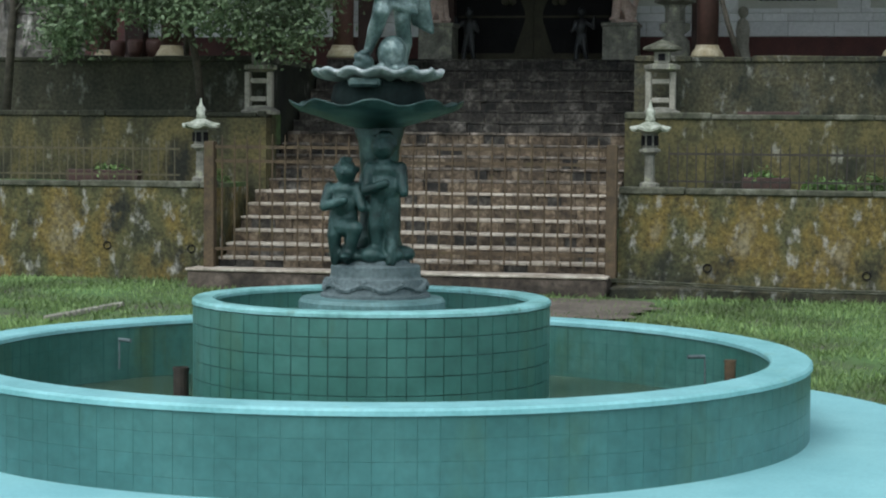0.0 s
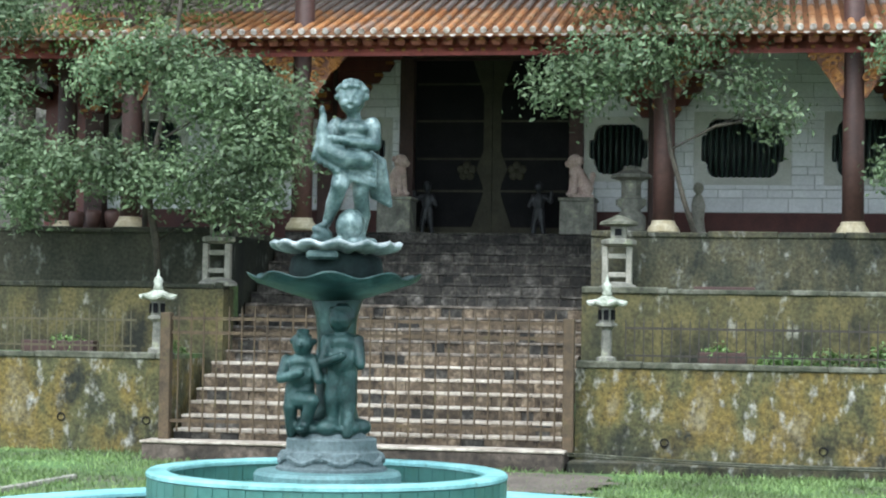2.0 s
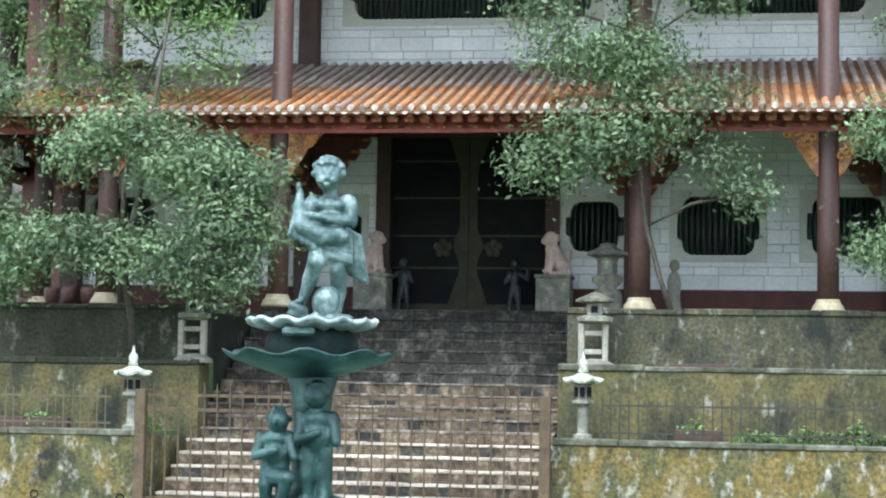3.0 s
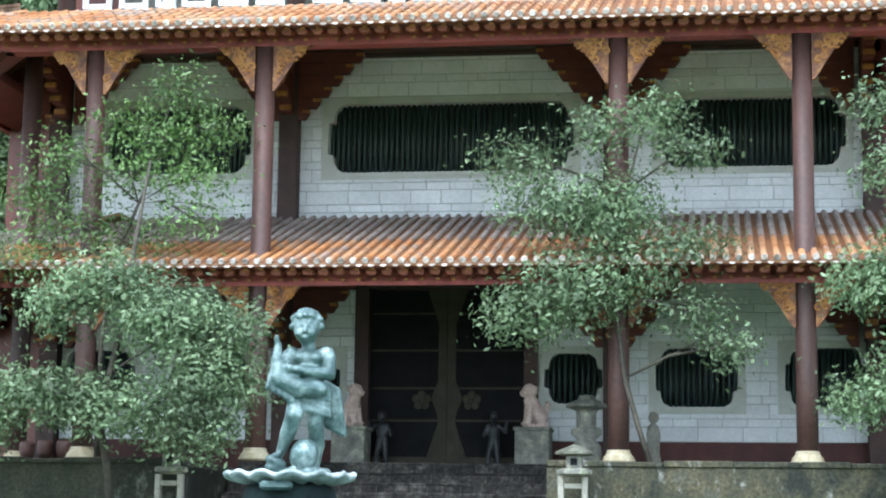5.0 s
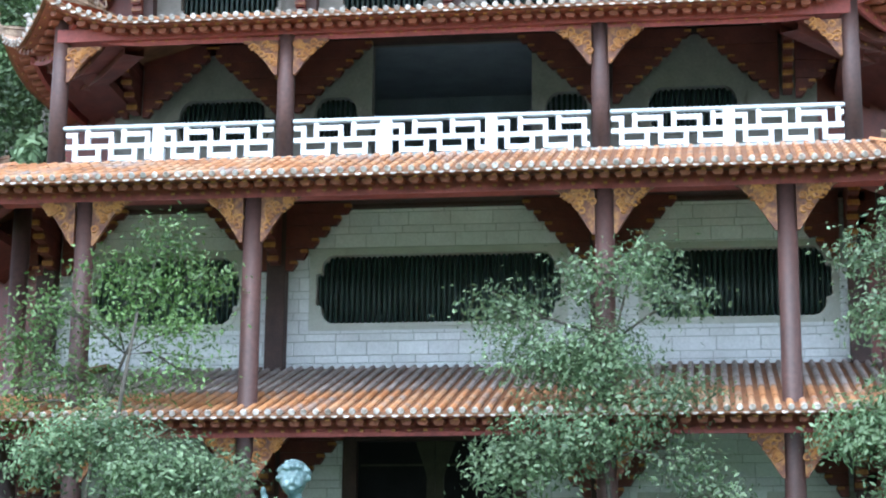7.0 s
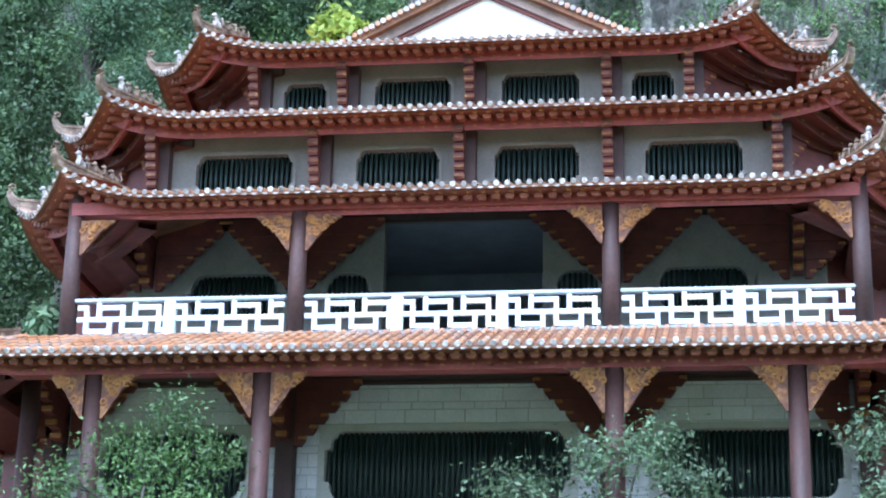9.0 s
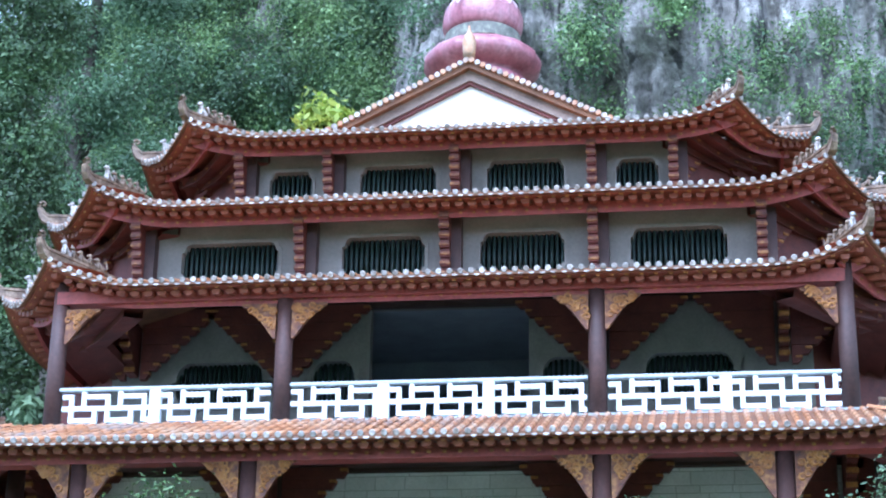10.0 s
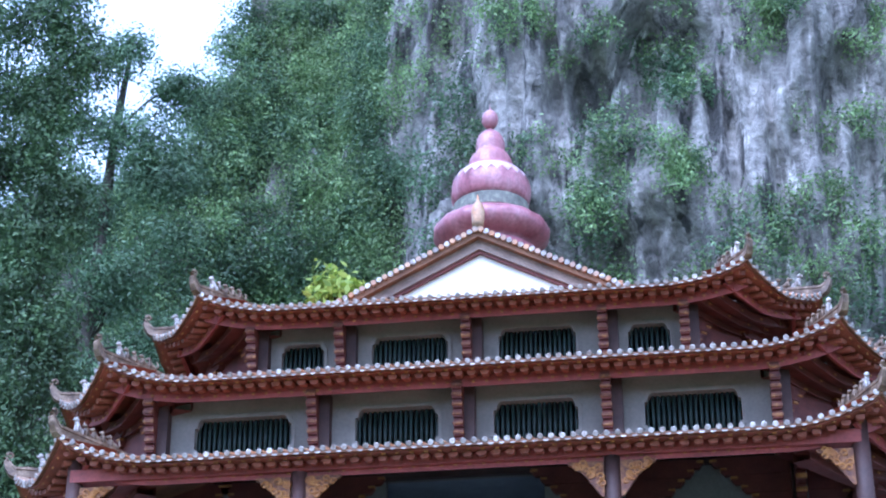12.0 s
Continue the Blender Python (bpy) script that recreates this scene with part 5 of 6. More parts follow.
def stepped_corbel(x, y, z, sx, w=0.95, h=1.0, n=6):
    """Maroon stepped boards under the beam, each with an ochre tip."""
    bm = bmesh.new()
    for k in range(n):
        ww = w * (1 - k / n)
        z1 = z - h * k / n
        pts = [(0, z1), (ww, z1), (ww, z1 - h / n * 0.45), (ww - 0.06, z1 - h / n * 0.97), (0, z1 - h / n * 0.97)]
        plate(bm, [(x + sx * a, b) for a, b in pts], y - 0.05 - 0.01 * (k % 2), y + 0.05)
    bmesh.ops.recalc_face_normals(bm, faces=bm.faces)
    c = part("corbel", bm, CORBEL, temple, "stepped maroon corbel")
    for k in range(n):
        ww = w * (1 - k / n)
        z1 = z - h * k / n
        a, b = sorted((x + sx * (ww - 0.10), x + sx * (ww + 0.012)))
        part("corbel_tip", boxm(a, b, y - 0.065, y + 0.04, z1 - h / n * 0.42, z1 - h / n * 0.12, 0.008), GOLD, c)


def tip_stack(x, y, z, n=6, step=0.15, reach=0.1, tone=GOLD):
    """Ochre-tipped corbel arms stacked towards the front."""
    for k in range(n):
        d = reach * (n - k)
        arm = part("corbel_arm", boxm(x - 0.07, x + 0.07, y - d, y + 0.1, z - step * (k + 1), z - step * k - 0.01), CORBEL, temple, "stacked maroon corbel arm")
        part("corbel_tip", boxm(x - 0.085, x + 0.085, y - d - 0.025, y - d + 0.03, z - step * (k + 1) + 0.02, z - step * k - 0.055, 0.01), tone, arm, "ochre tip")


for z in (5.05, 8.12):
    part("architrave", boxm(-9.2, 2.2, 23.36, 23.64, z - 0.13, z + 0.05), RED, temple, "red painted front beam")
    for x in COLS:
        for sx in (-1, 1):
            scroll_bracket(x + sx * 0.12, 23.42, z - 0.10, sx)
part("architrave", boxm(-9.2, 2.0, 25.18, 25.42, 10.86, 11.05), RED, temple, "red painted front beam")
for x in COLS3:
    for sx in (-1, 1):
        if -9.2 <= x + sx * 0.5 <= 2.0:
            scroll_bracket(x + sx * 0.115, 25.22, 10.78, sx, 0.5, 0.52)
for z in (5.42, 8.74):
    for x in (-6.22, -1.52, -9.6, 1.98):
        for sx in (-1, 1):
            if WL - 0.9 < x + sx * 0.9 < WR + 0.9:
                stepped_corbel(x + sx * 0.14, YW - 0.2, z + 0.02, sx)
        tip_stack(x, YW - 0.25, z, reach=0.22)
for x in (-6.22, -1.52, -9.7, 2.08):
    for z0, z1 in ((2.7, 5.42), (6.2, 8.74)):
        part("pilaster", boxm(x - 0.14, x + 0.14, YW - 0.25, YW - 0.012, z0, z1, 0.01), BEAM, temple, "dark brown square pilaster")
for x in (-8.9, -6.45, -1.5, 1.25):
    for sx in (-1, 1):
        stepped_corbel(x + sx * 0.12, Y3 - 0.2, 11.76, sx, 1.2, 1.15, 8)
    tip_stack(x, Y3 - 0.25, 11.72, n=7, reach=0.17)
for xs, y, z0, z1 in (((-8.62, -6.04, -3.78, -1.52, 1.0), 27.2, 11.6, 12.85), ((-7.41, -5.93, -3.83, -1.61, -0.3), 28.6, 13.5, 14.6)):
    for x in xs:
        part("pilaster", boxm(x - 0.02, x + 0.2, y - 0.02, y + 0.195, z0, z1), BEAM, temple, "dark brown square pilaster")
        tip_stack(x - 0.03, y - 0.02, z1 - 0.05, n=7, step=0.135, reach=0.05, tone=CARVED)

# balcony railing: white fret panels, posts and a pale rail
def fret(name, x0, x1, z0, z1, y):
    """Interlocked keys: each hangs from the rail, turns along the middle bar and stands on the floor."""
    w, h, t = 0.53, z1 - z0, 0.064
    panel = part(name, boxm(x0, x1, y - 0.03, y + 0.03, z0 + 0.5 * h - t / 2, z0 + 0.5 * h + t / 2), WHITE, railing, "white fret panel")
    for i in range(-1, 5):
        o = x0 + (0.6 + i) * w
        for a, b, c, d in ((0, 0, 0.56, 1.0), (0, 0.66, 0.85, 0.85), (0.66, 0.66, 0.15, 0.85), (0.31, 0.31, 0.0, 0.44), (0.66, 1.31, 0.15, 0.15)):
            xa, xb = max(x0, o + a * w - t / 2), min(x1, o + b * w + t / 2)
            if xb - xa < 0.02:
                continue
            dy = 0.004 if a == b else 0
            za, zb = z0 + c * h - (t / 2 if 0 < c < 1 else 0), z0 + d * h + (t / 2 if d < 1 else 0)
            part("fret_bar", boxm(xa, xb, y - 0.028 - dy, y + 0.028 + dy, za, zb), WHITE, panel)


railing = thing("balcony_railing", "white fretwork balcony railing between red columns", "railing", at=(0, 0, 0))
for a, b in ((-9.0, -7.72), (-7.56, -5.99), (-5.69, -4.46), (-4.30, -2.99), (-2.83, -1.56), (-1.26, 0.25), (0.41, 1.86)):
    fret("fret_panel", a, b, 9.045, 9.545, 25.25)
for x in (-7.64, -4.38, -2.91, 0.33):
    part("post", boxm(x - 0.08, x + 0.08, 25.19, 25.31, 9.0, 9.545, 0.008), WHITE, railing)
bm = bmesh.new()
for a, b in ((-9.05, -5.97), (-5.71, -1.54), (-1.28, 1.88)):
    box(bm, a, b, 25.20, 25.30, 9.546, 9.60, 0.012)
    box(bm, a, b, 25.20, 25.30, 9.0, 9.04)
part("hand_rail", bm, mk("pale_grey_rail", [(0.40, 0.45, 0.47), (0.55, 0.6, 0.62)], 3, 0.4, 0.05), railing, "pale grey top rail")

# gable and gourd finial on the top
GY = 29.4
gable = part("gable", plate(bmesh.new(), [(-5.9, 15.0), (-1.7, 15.0), (-1.7, 15.2), (-3.78, 16.3), (-5.9, 15.2)], GY + 0.25, GY + 0.6), CREAM, temple, "cream plastered gable")
for sx in (-1, 1):
    bm = bmesh.new()
    plate(bm, [(-3.78 + sx * a, b) for a, b in ((0, 16.66), (2.75, 15.26), (2.75, 15.12), (0, 16.52))], GY, GY + 4.5)
    bmesh.ops.recalc_face_normals(bm, faces=bm.faces)
    verge = part("gable_roof", bm, PAN, temple, "gable roof slope")
    bm = bmesh.new()
    plate(bm, [(-3.78 + sx * a, b) for a, b in ((0, 16.52), (2.75, 15.12), (2.75, 14.93), (0, 16.33))], GY + 0.12, GY + 0.2)
    bmesh.ops.recalc_face_normals(bm, faces=bm.faces)
    part("bargeboard", bm, BARGE, verge, "brown bargeboard")
    bm = bmesh.new()
    plate(bm, [(-3.78 + sx * a, b) for a, b in ((0, 16.33), (2.75, 14.93), (2.75, 14.87), (0, 16.27))], GY + 0.16, GY + 0.24)
    bmesh.ops.recalc_face_normals(bm, faces=bm.faces)
    part("lower_bargeboard", bm, CORBEL, verge, "maroon lower bargeboard")
    for k in range(28):
        u = (k + 0.5) / 28 * 2.75
        z = 16.66 - u * 0.509
        bm = bmesh.new()
        lathe(bm, [(0.05, 0), (0.05, 0.3)], 8)
        ob = part("verge_tile", bm, TILEEND if k % 2 else ROOF, verge)
        ob.matrix_basis = pose(-3.78 + sx * u, GY - 0.06, z, -90)
bm = bmesh.new()
tube(bm, [(-3.78, GY - 0.05, 16.70), (-3.78, GY + 4.5, 16.70)], [0.07, 0.07], 8)
part("gable_ridge", bm, ROOF, temple)
bm = bmesh.new()
lathe(bm, [(0.10, 0), (0.11, 0.12), (0.12, 0.3), (0.09, 0.42), (0.03, 0.5), (0.01, 0.62)], 12, (-3.78, GY, 16.7))
part("gable_finial", bm, ROOF, temple, "brown pointed gable finial", smooth=True)
bm = bmesh.new()
prof = [(0.9, 16.5), (0.9, 17.9)]
prof += [(1.13 * math.cos(radians(q)) ** 0.6, 18.33 + 0.36 * math.sin(radians(q))) for q in range(-60, 64, 10)]
prof += [(0.62, 18.68), (0.62, 18.96)]


def gourd_r(z):
    """Radius of the great middle bulb at a height."""
    f = (z - 19.22) / (0.52 if z < 19.22 else 0.64)
    return 0.78 * max(0.0, 1 - abs(f) ** 2.3) ** 0.5


prof += [(gourd_r(z), z) for z in [18.97 + 0.066 * k for k in range(13)]]
prof += [(0.44 * math.cos(radians(q)) ** 0.85, 19.80 + 0.44 * math.sin(radians(q))) for q in range(-5, 56, 10)]
prof += [(0.285 * math.cos(radians(q)) ** 0.85, 20.30 + 0.36 * math.sin(radians(q))) for q in range(-25, 80, 12)]
prof += [(0.05, 20.68), (0.04, 20.74)] + [(0.165 * math.cos(radians(q)), 20.92 + 0.21 * math.sin(radians(q))) for q in range(-75, 80, 15)] + [(0.015, 21.15), (0.0, 21.3)]
lathe(bm, prof, 64, (-3.98, 33, 0), lambda a, k: (1 + 0.012 * math.cos(16 * a), 0))
gourd = part("gourd_finial", bm, PINK, temple, "stacked purple-pink glazed gourd finial", smooth=True)
part("neck_ring", lathe(bmesh.new(), [(0.70, 18.66), (0.74, 18.70), (0.74, 18.94), (0.70, 18.97)], 40, (-3.98, 33, 0)), GREYSTONE, gourd, "grey stone neck ring")
PETAL = mk("pale_pink_petal", [(0.50, 0.31, 0.34), (0.68, 0.52, 0.55)], 3, 0.35, 0.1)
bm = bmesh.new()
for k in range(44):
    cols = []
    for j in (k, k + 1):
        a0 = 2 * math.pi * j / 44
        low = 19.40 if j % 2 else 19.53
        cols.append([bm.verts.new((-3.98 + (gourd_r(z) + 0.016) * math.cos(a0), 33 + (gourd_r(z) + 0.016) * math.sin(a0), z)) for z in [low + (19.74 - low) * q / 4 for q in range(5)]])
    for q in range(4):
        bm.faces.new((cols[0][q], cols[1][q], cols[1][q + 1], cols[0][q + 1]))
tagged(part("petal_band", bm, PETAL, gourd, "pale zigzag petal band"), kind="stuff")
for rr, z0, hh, n in ((1.10, 18.44, 0.15, 26),):
    bm = bmesh.new()
    for k in range(n):
        a0, a1 = 2 * math.pi * k / n, 2 * math.pi * (k + 1) / n
        f = []
        for a, z, q in ((a0, z0 + hh, 0.80), ((a0 + a1) / 2, z0, 1.012), (a1, z0 + hh, 0.80)):
            r = rr * q * (1.0 if q > 1 else 1.02)
            f.append(bm.verts.new((-3.98 + r * math.cos(a), 33 + r * math.sin(a), z)))
        bm.faces.new(f)
    tagged(part("petal_band", bm, PETAL, gourd, "pale zigzag petal band"), kind="stuff")

# blocks of the two lower walls
blocks(w1, WL, WR, 3.145, 5.42, YW, holes1 + [door_hole])
blocks(w2, WL, WR, 6.22, 8.72, YW, holes2)

# ---- things before the temple ----
def lion(x, y, z, face):
    p = thing("lion_pedestal", "square grey stone pedestal under a lion", "pedestal", "lion pedestals", at=(x, y, z))
    part("block", boxm(-0.235, 0.235, -0.24, 0.24, -0.003, 0.54, 0.012), GREYSTONE, p)
    part("cap", boxm(-0.255, 0.255, -0.26, 0.26, 0.541, 0.59, 0.01), GREYSTONE, p)
    bm = bmesh.new()
    box(bm, -0.12, 0.18, -0.13, 0.13, 0, 0.05)
    blob(bm, (0.10, 0, 0.14), (0.11, 0.12, 0.12))
    limb(bm, (0.08, 0, 0.17), (-0.04, 0, 0.36), 0.11, 0.10)
    for s in (-1, 1):
        limb(bm, (-0.06, s * 0.06, 0.30), (-0.09, s * 0.065, 0.07), 0.05, 0.04)
        blob(bm, (-0.11, s * 0.065, 0.06), (0.055, 0.04, 0.03))
        blob(bm, (0.08, s * 0.10, 0.11), (0.08, 0.05, 0.08))
    blob(bm, (-0.06, 0, 0.50), (0.105, 0.10, 0.105))
    blob(bm, (-0.14, 0, 0.47), (0.06, 0.065, 0.05))
    for k in range(14):
        a = rng.uniform(0, 6.28)
        blob(bm, (-0.01 + 0.06 * math.cos(a), 0.10 * math.sin(a), 0.47 + 0.10 * rng.random()), (0.03, 0.03, 0.03), seg=5)
    limb(bm, (0.18, 0, 0.18), (0.20, 0, 0.33), 0.03, 0.045)
    carved("lion_statue", bm, PALESTONE, None, (x, y, z + 0.59), 0.012, 160 if face < 0 else 22, "pale pinkish stone seated guardian lion on its pedestal", "statue", "guardian lions")


lion(-5.12, 26.25, 2.7, -1)
lion(-2.58, 26.25, 2.7, 1)


def guard(x, sx):
    bm = bmesh.new()
    blob(bm, (0, 0, 0.03), (0.12, 0.10, 0.03))
    limb(bm, (-0.07, 0, 0.03), (-0.06, 0, 0.20), 0.028, 0.035)
    limb(bm, (0.08, 0, 0.03), (0.05, -0.02, 0.20), 0.028, 0.035)
    limb(bm, (-0.06, 0, 0.20), (-0.02, 0, 0.36), 0.036, 0.05)
    limb(bm, (0.05, -0.02, 0.20), (0.03, 0, 0.36), 0.036, 0.05)
    blob(bm, (0, 0, 0.46), (0.075, 0.06, 0.11))
    limb(bm, (sx * 0.07, 0, 0.53), (sx * 0.16, -0.03, 0.46), 0.03, 0.026)
    limb(bm, (sx * 0.16, -0.03, 0.46), (sx * 0.17, -0.05, 0.58), 0.025, 0.02)
    limb(bm, (-sx * 0.07, 0, 0.53), (-sx * 0.12, -0.02, 0.42), 0.03, 0.026)
    blob(bm, (0, -0.01, 0.64), (0.055, 0.055, 0.065))
    ob = carved("guard_statue", bm, mk("dark_bronze", [(0.014, 0.015, 0.017), (0.045, 0.046, 0.05)], 8, 0.5, 0.2, metal=0.3), None, (x, 26.6, 2.7), 0.012, 0, "small dark metal guardian figure before the door", "statue", "door guardians")
    ob.scale = (1.08, 1.08, 1.2)


guard(-4.75, -1)
guard(-3.17, 1)


def roof_lantern(x, y, z):
    """Small stone lantern with a curled roof."""
    l = thing("stone_lantern", "small weathered stone lantern with a curled pale roof", "stone lantern", "gate lanterns", at=(x, y, z))
    part("shaft", lathe(bmesh.new(), [(0.11, -0.003), (0.11, 0.05), (0.06, 0.07), (0.055, 0.36), (0.09, 0.40)], 8), GREYSTONE, l)
    part("light_box", lathe(bmesh.new(), [(0.12, 0.40), (0.12, 0.43), (0.085, 0.44), (0.085, 0.60), (0.11, 0.62)], 6), GREYSTONE, l)
    # solid near-black blocks stand in for the shade of three openings
    for k in range(3):
        a = k * 60 - 60
        ob = part("opening", boxm(-0.028, 0.028, -0.012, 0.012, 0.47, 0.58), DOOR, l, "near-black block in place of a shaded opening")
        ob.matrix_basis = pose(0.083 * math.sin(radians(a)), -0.083 * math.cos(radians(a)), 0, 0, 0, a)
    curl = lambda a, k: (1 + (0.10 * math.cos(6 * a) if k in (1, 2) else 0), 0.03 * max(0, math.cos(6 * a)) if k in (1, 2) else 0)
    part("lantern_roof", lathe(bmesh.new(), [(0.10, 0.62), (0.205, 0.625), (0.21, 0.65), (0.12, 0.70), (0.055, 0.735)], 36, wave=curl), PALELICHEN, l, "pale curled roof")
    part("finial", lathe(bmesh.new(), [(0.05, 0.735), (0.06, 0.76), (0.045, 0.785), (0.055, 0.83), (0.05, 0.86), (0.02, 0.90), (0.012, 0.96), (0.0, 0.98)], 12), PALELICHEN, l, smooth=True)


roof_lantern(-6.97, 21.4, 1.16)
roof_lantern(-1.77, 21.4, 1.16)


def legged_lantern(x, y, z):
    """Lantern on open stone legs."""
    l = thing("garden_lantern", "low pale stone lantern on open legs, on the terrace", "stone lantern", "terrace lanterns", at=(x, y, z))
    part("foot", lathe(bmesh.new(), [(0.24, -0.02), (0.24, 0.02), (0.16, 0.07), (0.06, 0.09)], 16), GREYSTONE, l)
    for a, b in ((-0.19, -0.12), (0.09, 0.16)):
        part("leg", boxm(a, b, -0.05, 0.05, 0.05, 0.50, 0.01), BUFF, l)
    for a, b in ((0.14, 0.20), (0.36, 0.42)):
        part("crosspiece", boxm(-0.119, 0.089, -0.04, 0.04, a, b, 0.008), BUFF, l)
    part("shelf", lathe(bmesh.new(), [(0.10, 0.50), (0.21, 0.53), (0.21, 0.58), (0.12, 0.60)], 6), GREYSTONE, l)
    part("light_box", boxm(-0.09, 0.09, -0.09, 0.09, 0.60, 0.74, 0.008), GREYSTONE, l)
    # a near-black block stands in for the shaded hole
    part("opening", boxm(-0.04, 0.04, -0.096, -0.088, 0.63, 0.71), DOOR, l, "near-black block in place of a shaded opening")
    part("lantern_roof", lathe(bmesh.new(), [(0.14, 0.74), (0.23, 0.76), (0.22, 0.79), (0.10, 0.84), (0.04, 0.87)], 6), COPING, l)


legged_lantern(-6.66, 22.78, 1.99)
legged_lantern(-1.74, 22.6, 1.99)

l = thing("porch_lantern", "squat grey stone lantern with a broad cap on the porch", "stone lantern", at=(-1.77, 25.0, 2.7))
part("base", lathe(bmesh.new(), [(0.17, -0.003), (0.2, 0.12), (0.19, 0.28), (0.12, 0.36), (0.19, 0.42)], 14), GREYSTONE, l, smooth=True)
part("light_box", lathe(bmesh.new(), [(0.2, 0.42), (0.2, 0.5), (0.13, 0.52), (0.13, 0.70), (0.15, 0.74)], 6), GREYSTONE, l)
part("cap", lathe(bmesh.new(), [(0.15, 0.74), (0.27, 0.78), (0.26, 0.82), (0.12, 0.88), (0.10, 0.93), (0.0, 0.95)], 6), GREYSTONE, l)

# small pale figure by the wall, pots and stones on the porch
bm = bmesh.new()
lathe(bm, [(0.10, 0), (0.11, 0.1), (0.08, 0.3), (0.10, 0.5), (0.075, 0.62), (0.03, 0.66)], 12)
blob(bm, (0, 0, 0.74), (0.075, 0.075, 0.085))
carved("porch_statue", bm, BUFF, None, (-0.95, 26.3, 2.7), 0.02, 0, "small pale stone figure standing by the wall", "statue")
for x, y, r in ((-8.62, 23.75, 0.10), (-8.36, 23.8, 0.125), (-8.95, 24.0, 0.10)):
    bm = bmesh.new()
    lathe(bm, [(r * 0.7, -0.003), (r, 0.1), (r * 1.05, 0.2), (r * 0.9, 0.24), (r * 0.8, 0.2)], 14)
    tagged(part("planter", bm, PALEBASE if r > 0.14 else COLUMN, smooth=True), "", "planter", "porch planters").matrix_basis = pose(x, y, 2.7)
for o in list(scene.objects):
    if o.name.startswith("planter"):
        tagged(o, "small round glazed planter on the porch edge")

# planks and rubble on the middle terraces, loose cable by the lower wall
for x, y, z, w in ((-8.3, 21.8, 1.145, 0.9), (-0.5, 21.8, 1.145, 0.55)):
    tagged(part("planter_box", boxm(x - w / 2, x + w / 2, y - 0.1, y + 0.1, z - 0.003, z + 0.14, 0.01), BEAM), "dark low trough of soil on the terrace", "trough", "terrace troughs")
tagged(part("plank", boxm(-0.85, -0.15, 22.3, 22.5, 1.98, 2.03, 0.006), BEAM), "dark plank lying on the terrace", "plank")
bm = bmesh.new()
for dz, dy in ((0, 0), (0.03, -0.05)):
    tube(bm, [(-2.1 + 0.5 * i, 20.55 + dy + 0.05 * math.sin(i * 0.9), 0.17 - 0.012 * i + dz - 0.02 * math.sin(i * 0.55)) for i in range(14)], [0.012] * 14, 5)
tagged(part("cable", bm, COPING, smooth=True), "pale cables strung along the foot of the wall", "cable")
tagged(part("kerb", boxm(-2.12, 6.0, 20.62, 21.1, -0.2, 0.10, 0.02), DARKWALL), "low dark stone kerb at the wall's foot", "kerb", kind="structure")
for k in range(13):
    x = -6.86 + 0.009 * k
    bm = boxm(-0.06, 0.06, -0.03, 0.03, -0.03, 0.022, 0.01)
    tagged(part("edging_brick", bm, BUFF), "pale brick of the path's edging", "brick", "path edging").matrix_basis = pose(x, 16.6 + 0.13 * k, 0.0, rng.uniform(-4, 4), rng.uniform(-4, 4), 90 + rng.uniform(-12, 12))


# ---- plants ----
def foliage(name, material, clumps, twigs, leaves, size, parent=None, seed=1, spread=0.11, flat=0.0):
    """Leaves gathered on twigs inside ellipsoid clumps (x, y, z, rx, ry, rz, weight)."""
    g = np.random.default_rng(seed)
    c = np.array([q[:3] for q in clumps], float)
    r = np.array([q[3:6] for q in clumps], float)
    w = np.array([q[6] if len(q) > 6 else q[3] * q[5] for q in clumps], float)
    pick = g.choice(len(c), twigs, p=w / w.sum())
    d = g.normal(size=(twigs, 3))
    d /= np.linalg.norm(d, axis=1)[:, None]
    rad = g.random(twigs)[:, None] ** 0.45
    tw = c[pick] + d * rad * r[pick]
    n = twigs * leaves
    p = np.repeat(tw, leaves, 0) + g.normal(0, spread, (n, 3)) * np.array([1, 1, 0.75])
    # leaves turn their faces outwards and up, as they do towards the light
    face = np.repeat(d, leaves, 0) * 0.8 + g.normal(0, 0.55, (n, 3)) + np.array([0, 0, 0.45])
    face /= np.linalg.norm(face, axis=1)[:, None]
    a = np.cross(face, g.normal(size=(n, 3)))
    a /= np.linalg.norm(a, axis=1)[:, None]
    b = np.cross(face, a)
    s = (size * g.uniform(0.6, 1.3, n))[:, None]
    v = np.empty((n, 4, 3))
    v[:, 0], v[:, 1], v[:, 2], v[:, 3] = p - a * s, p + b * s * 0.42, p + a * s, p - b * s * 0.42
    me = bpy.data.meshes.new(name)
    me.vertices.add(4 * n)
    me.vertices.foreach_set("co", v.reshape(-1))
    me.loops.add(4 * n)
    me.loops.foreach_set("vertex_index", np.arange(4 * n, dtype=np.int32))
    me.polygons.add(n)
    me.polygons.foreach_set("loop_start", np.arange(0, 4 * n, 4, dtype=np.int32))
    me.update(calc_edges=True)
    me.materials.append(material)
    ob = new(name, me)
    if parent is not None:
        ob.parent = parent
    return ob, tw


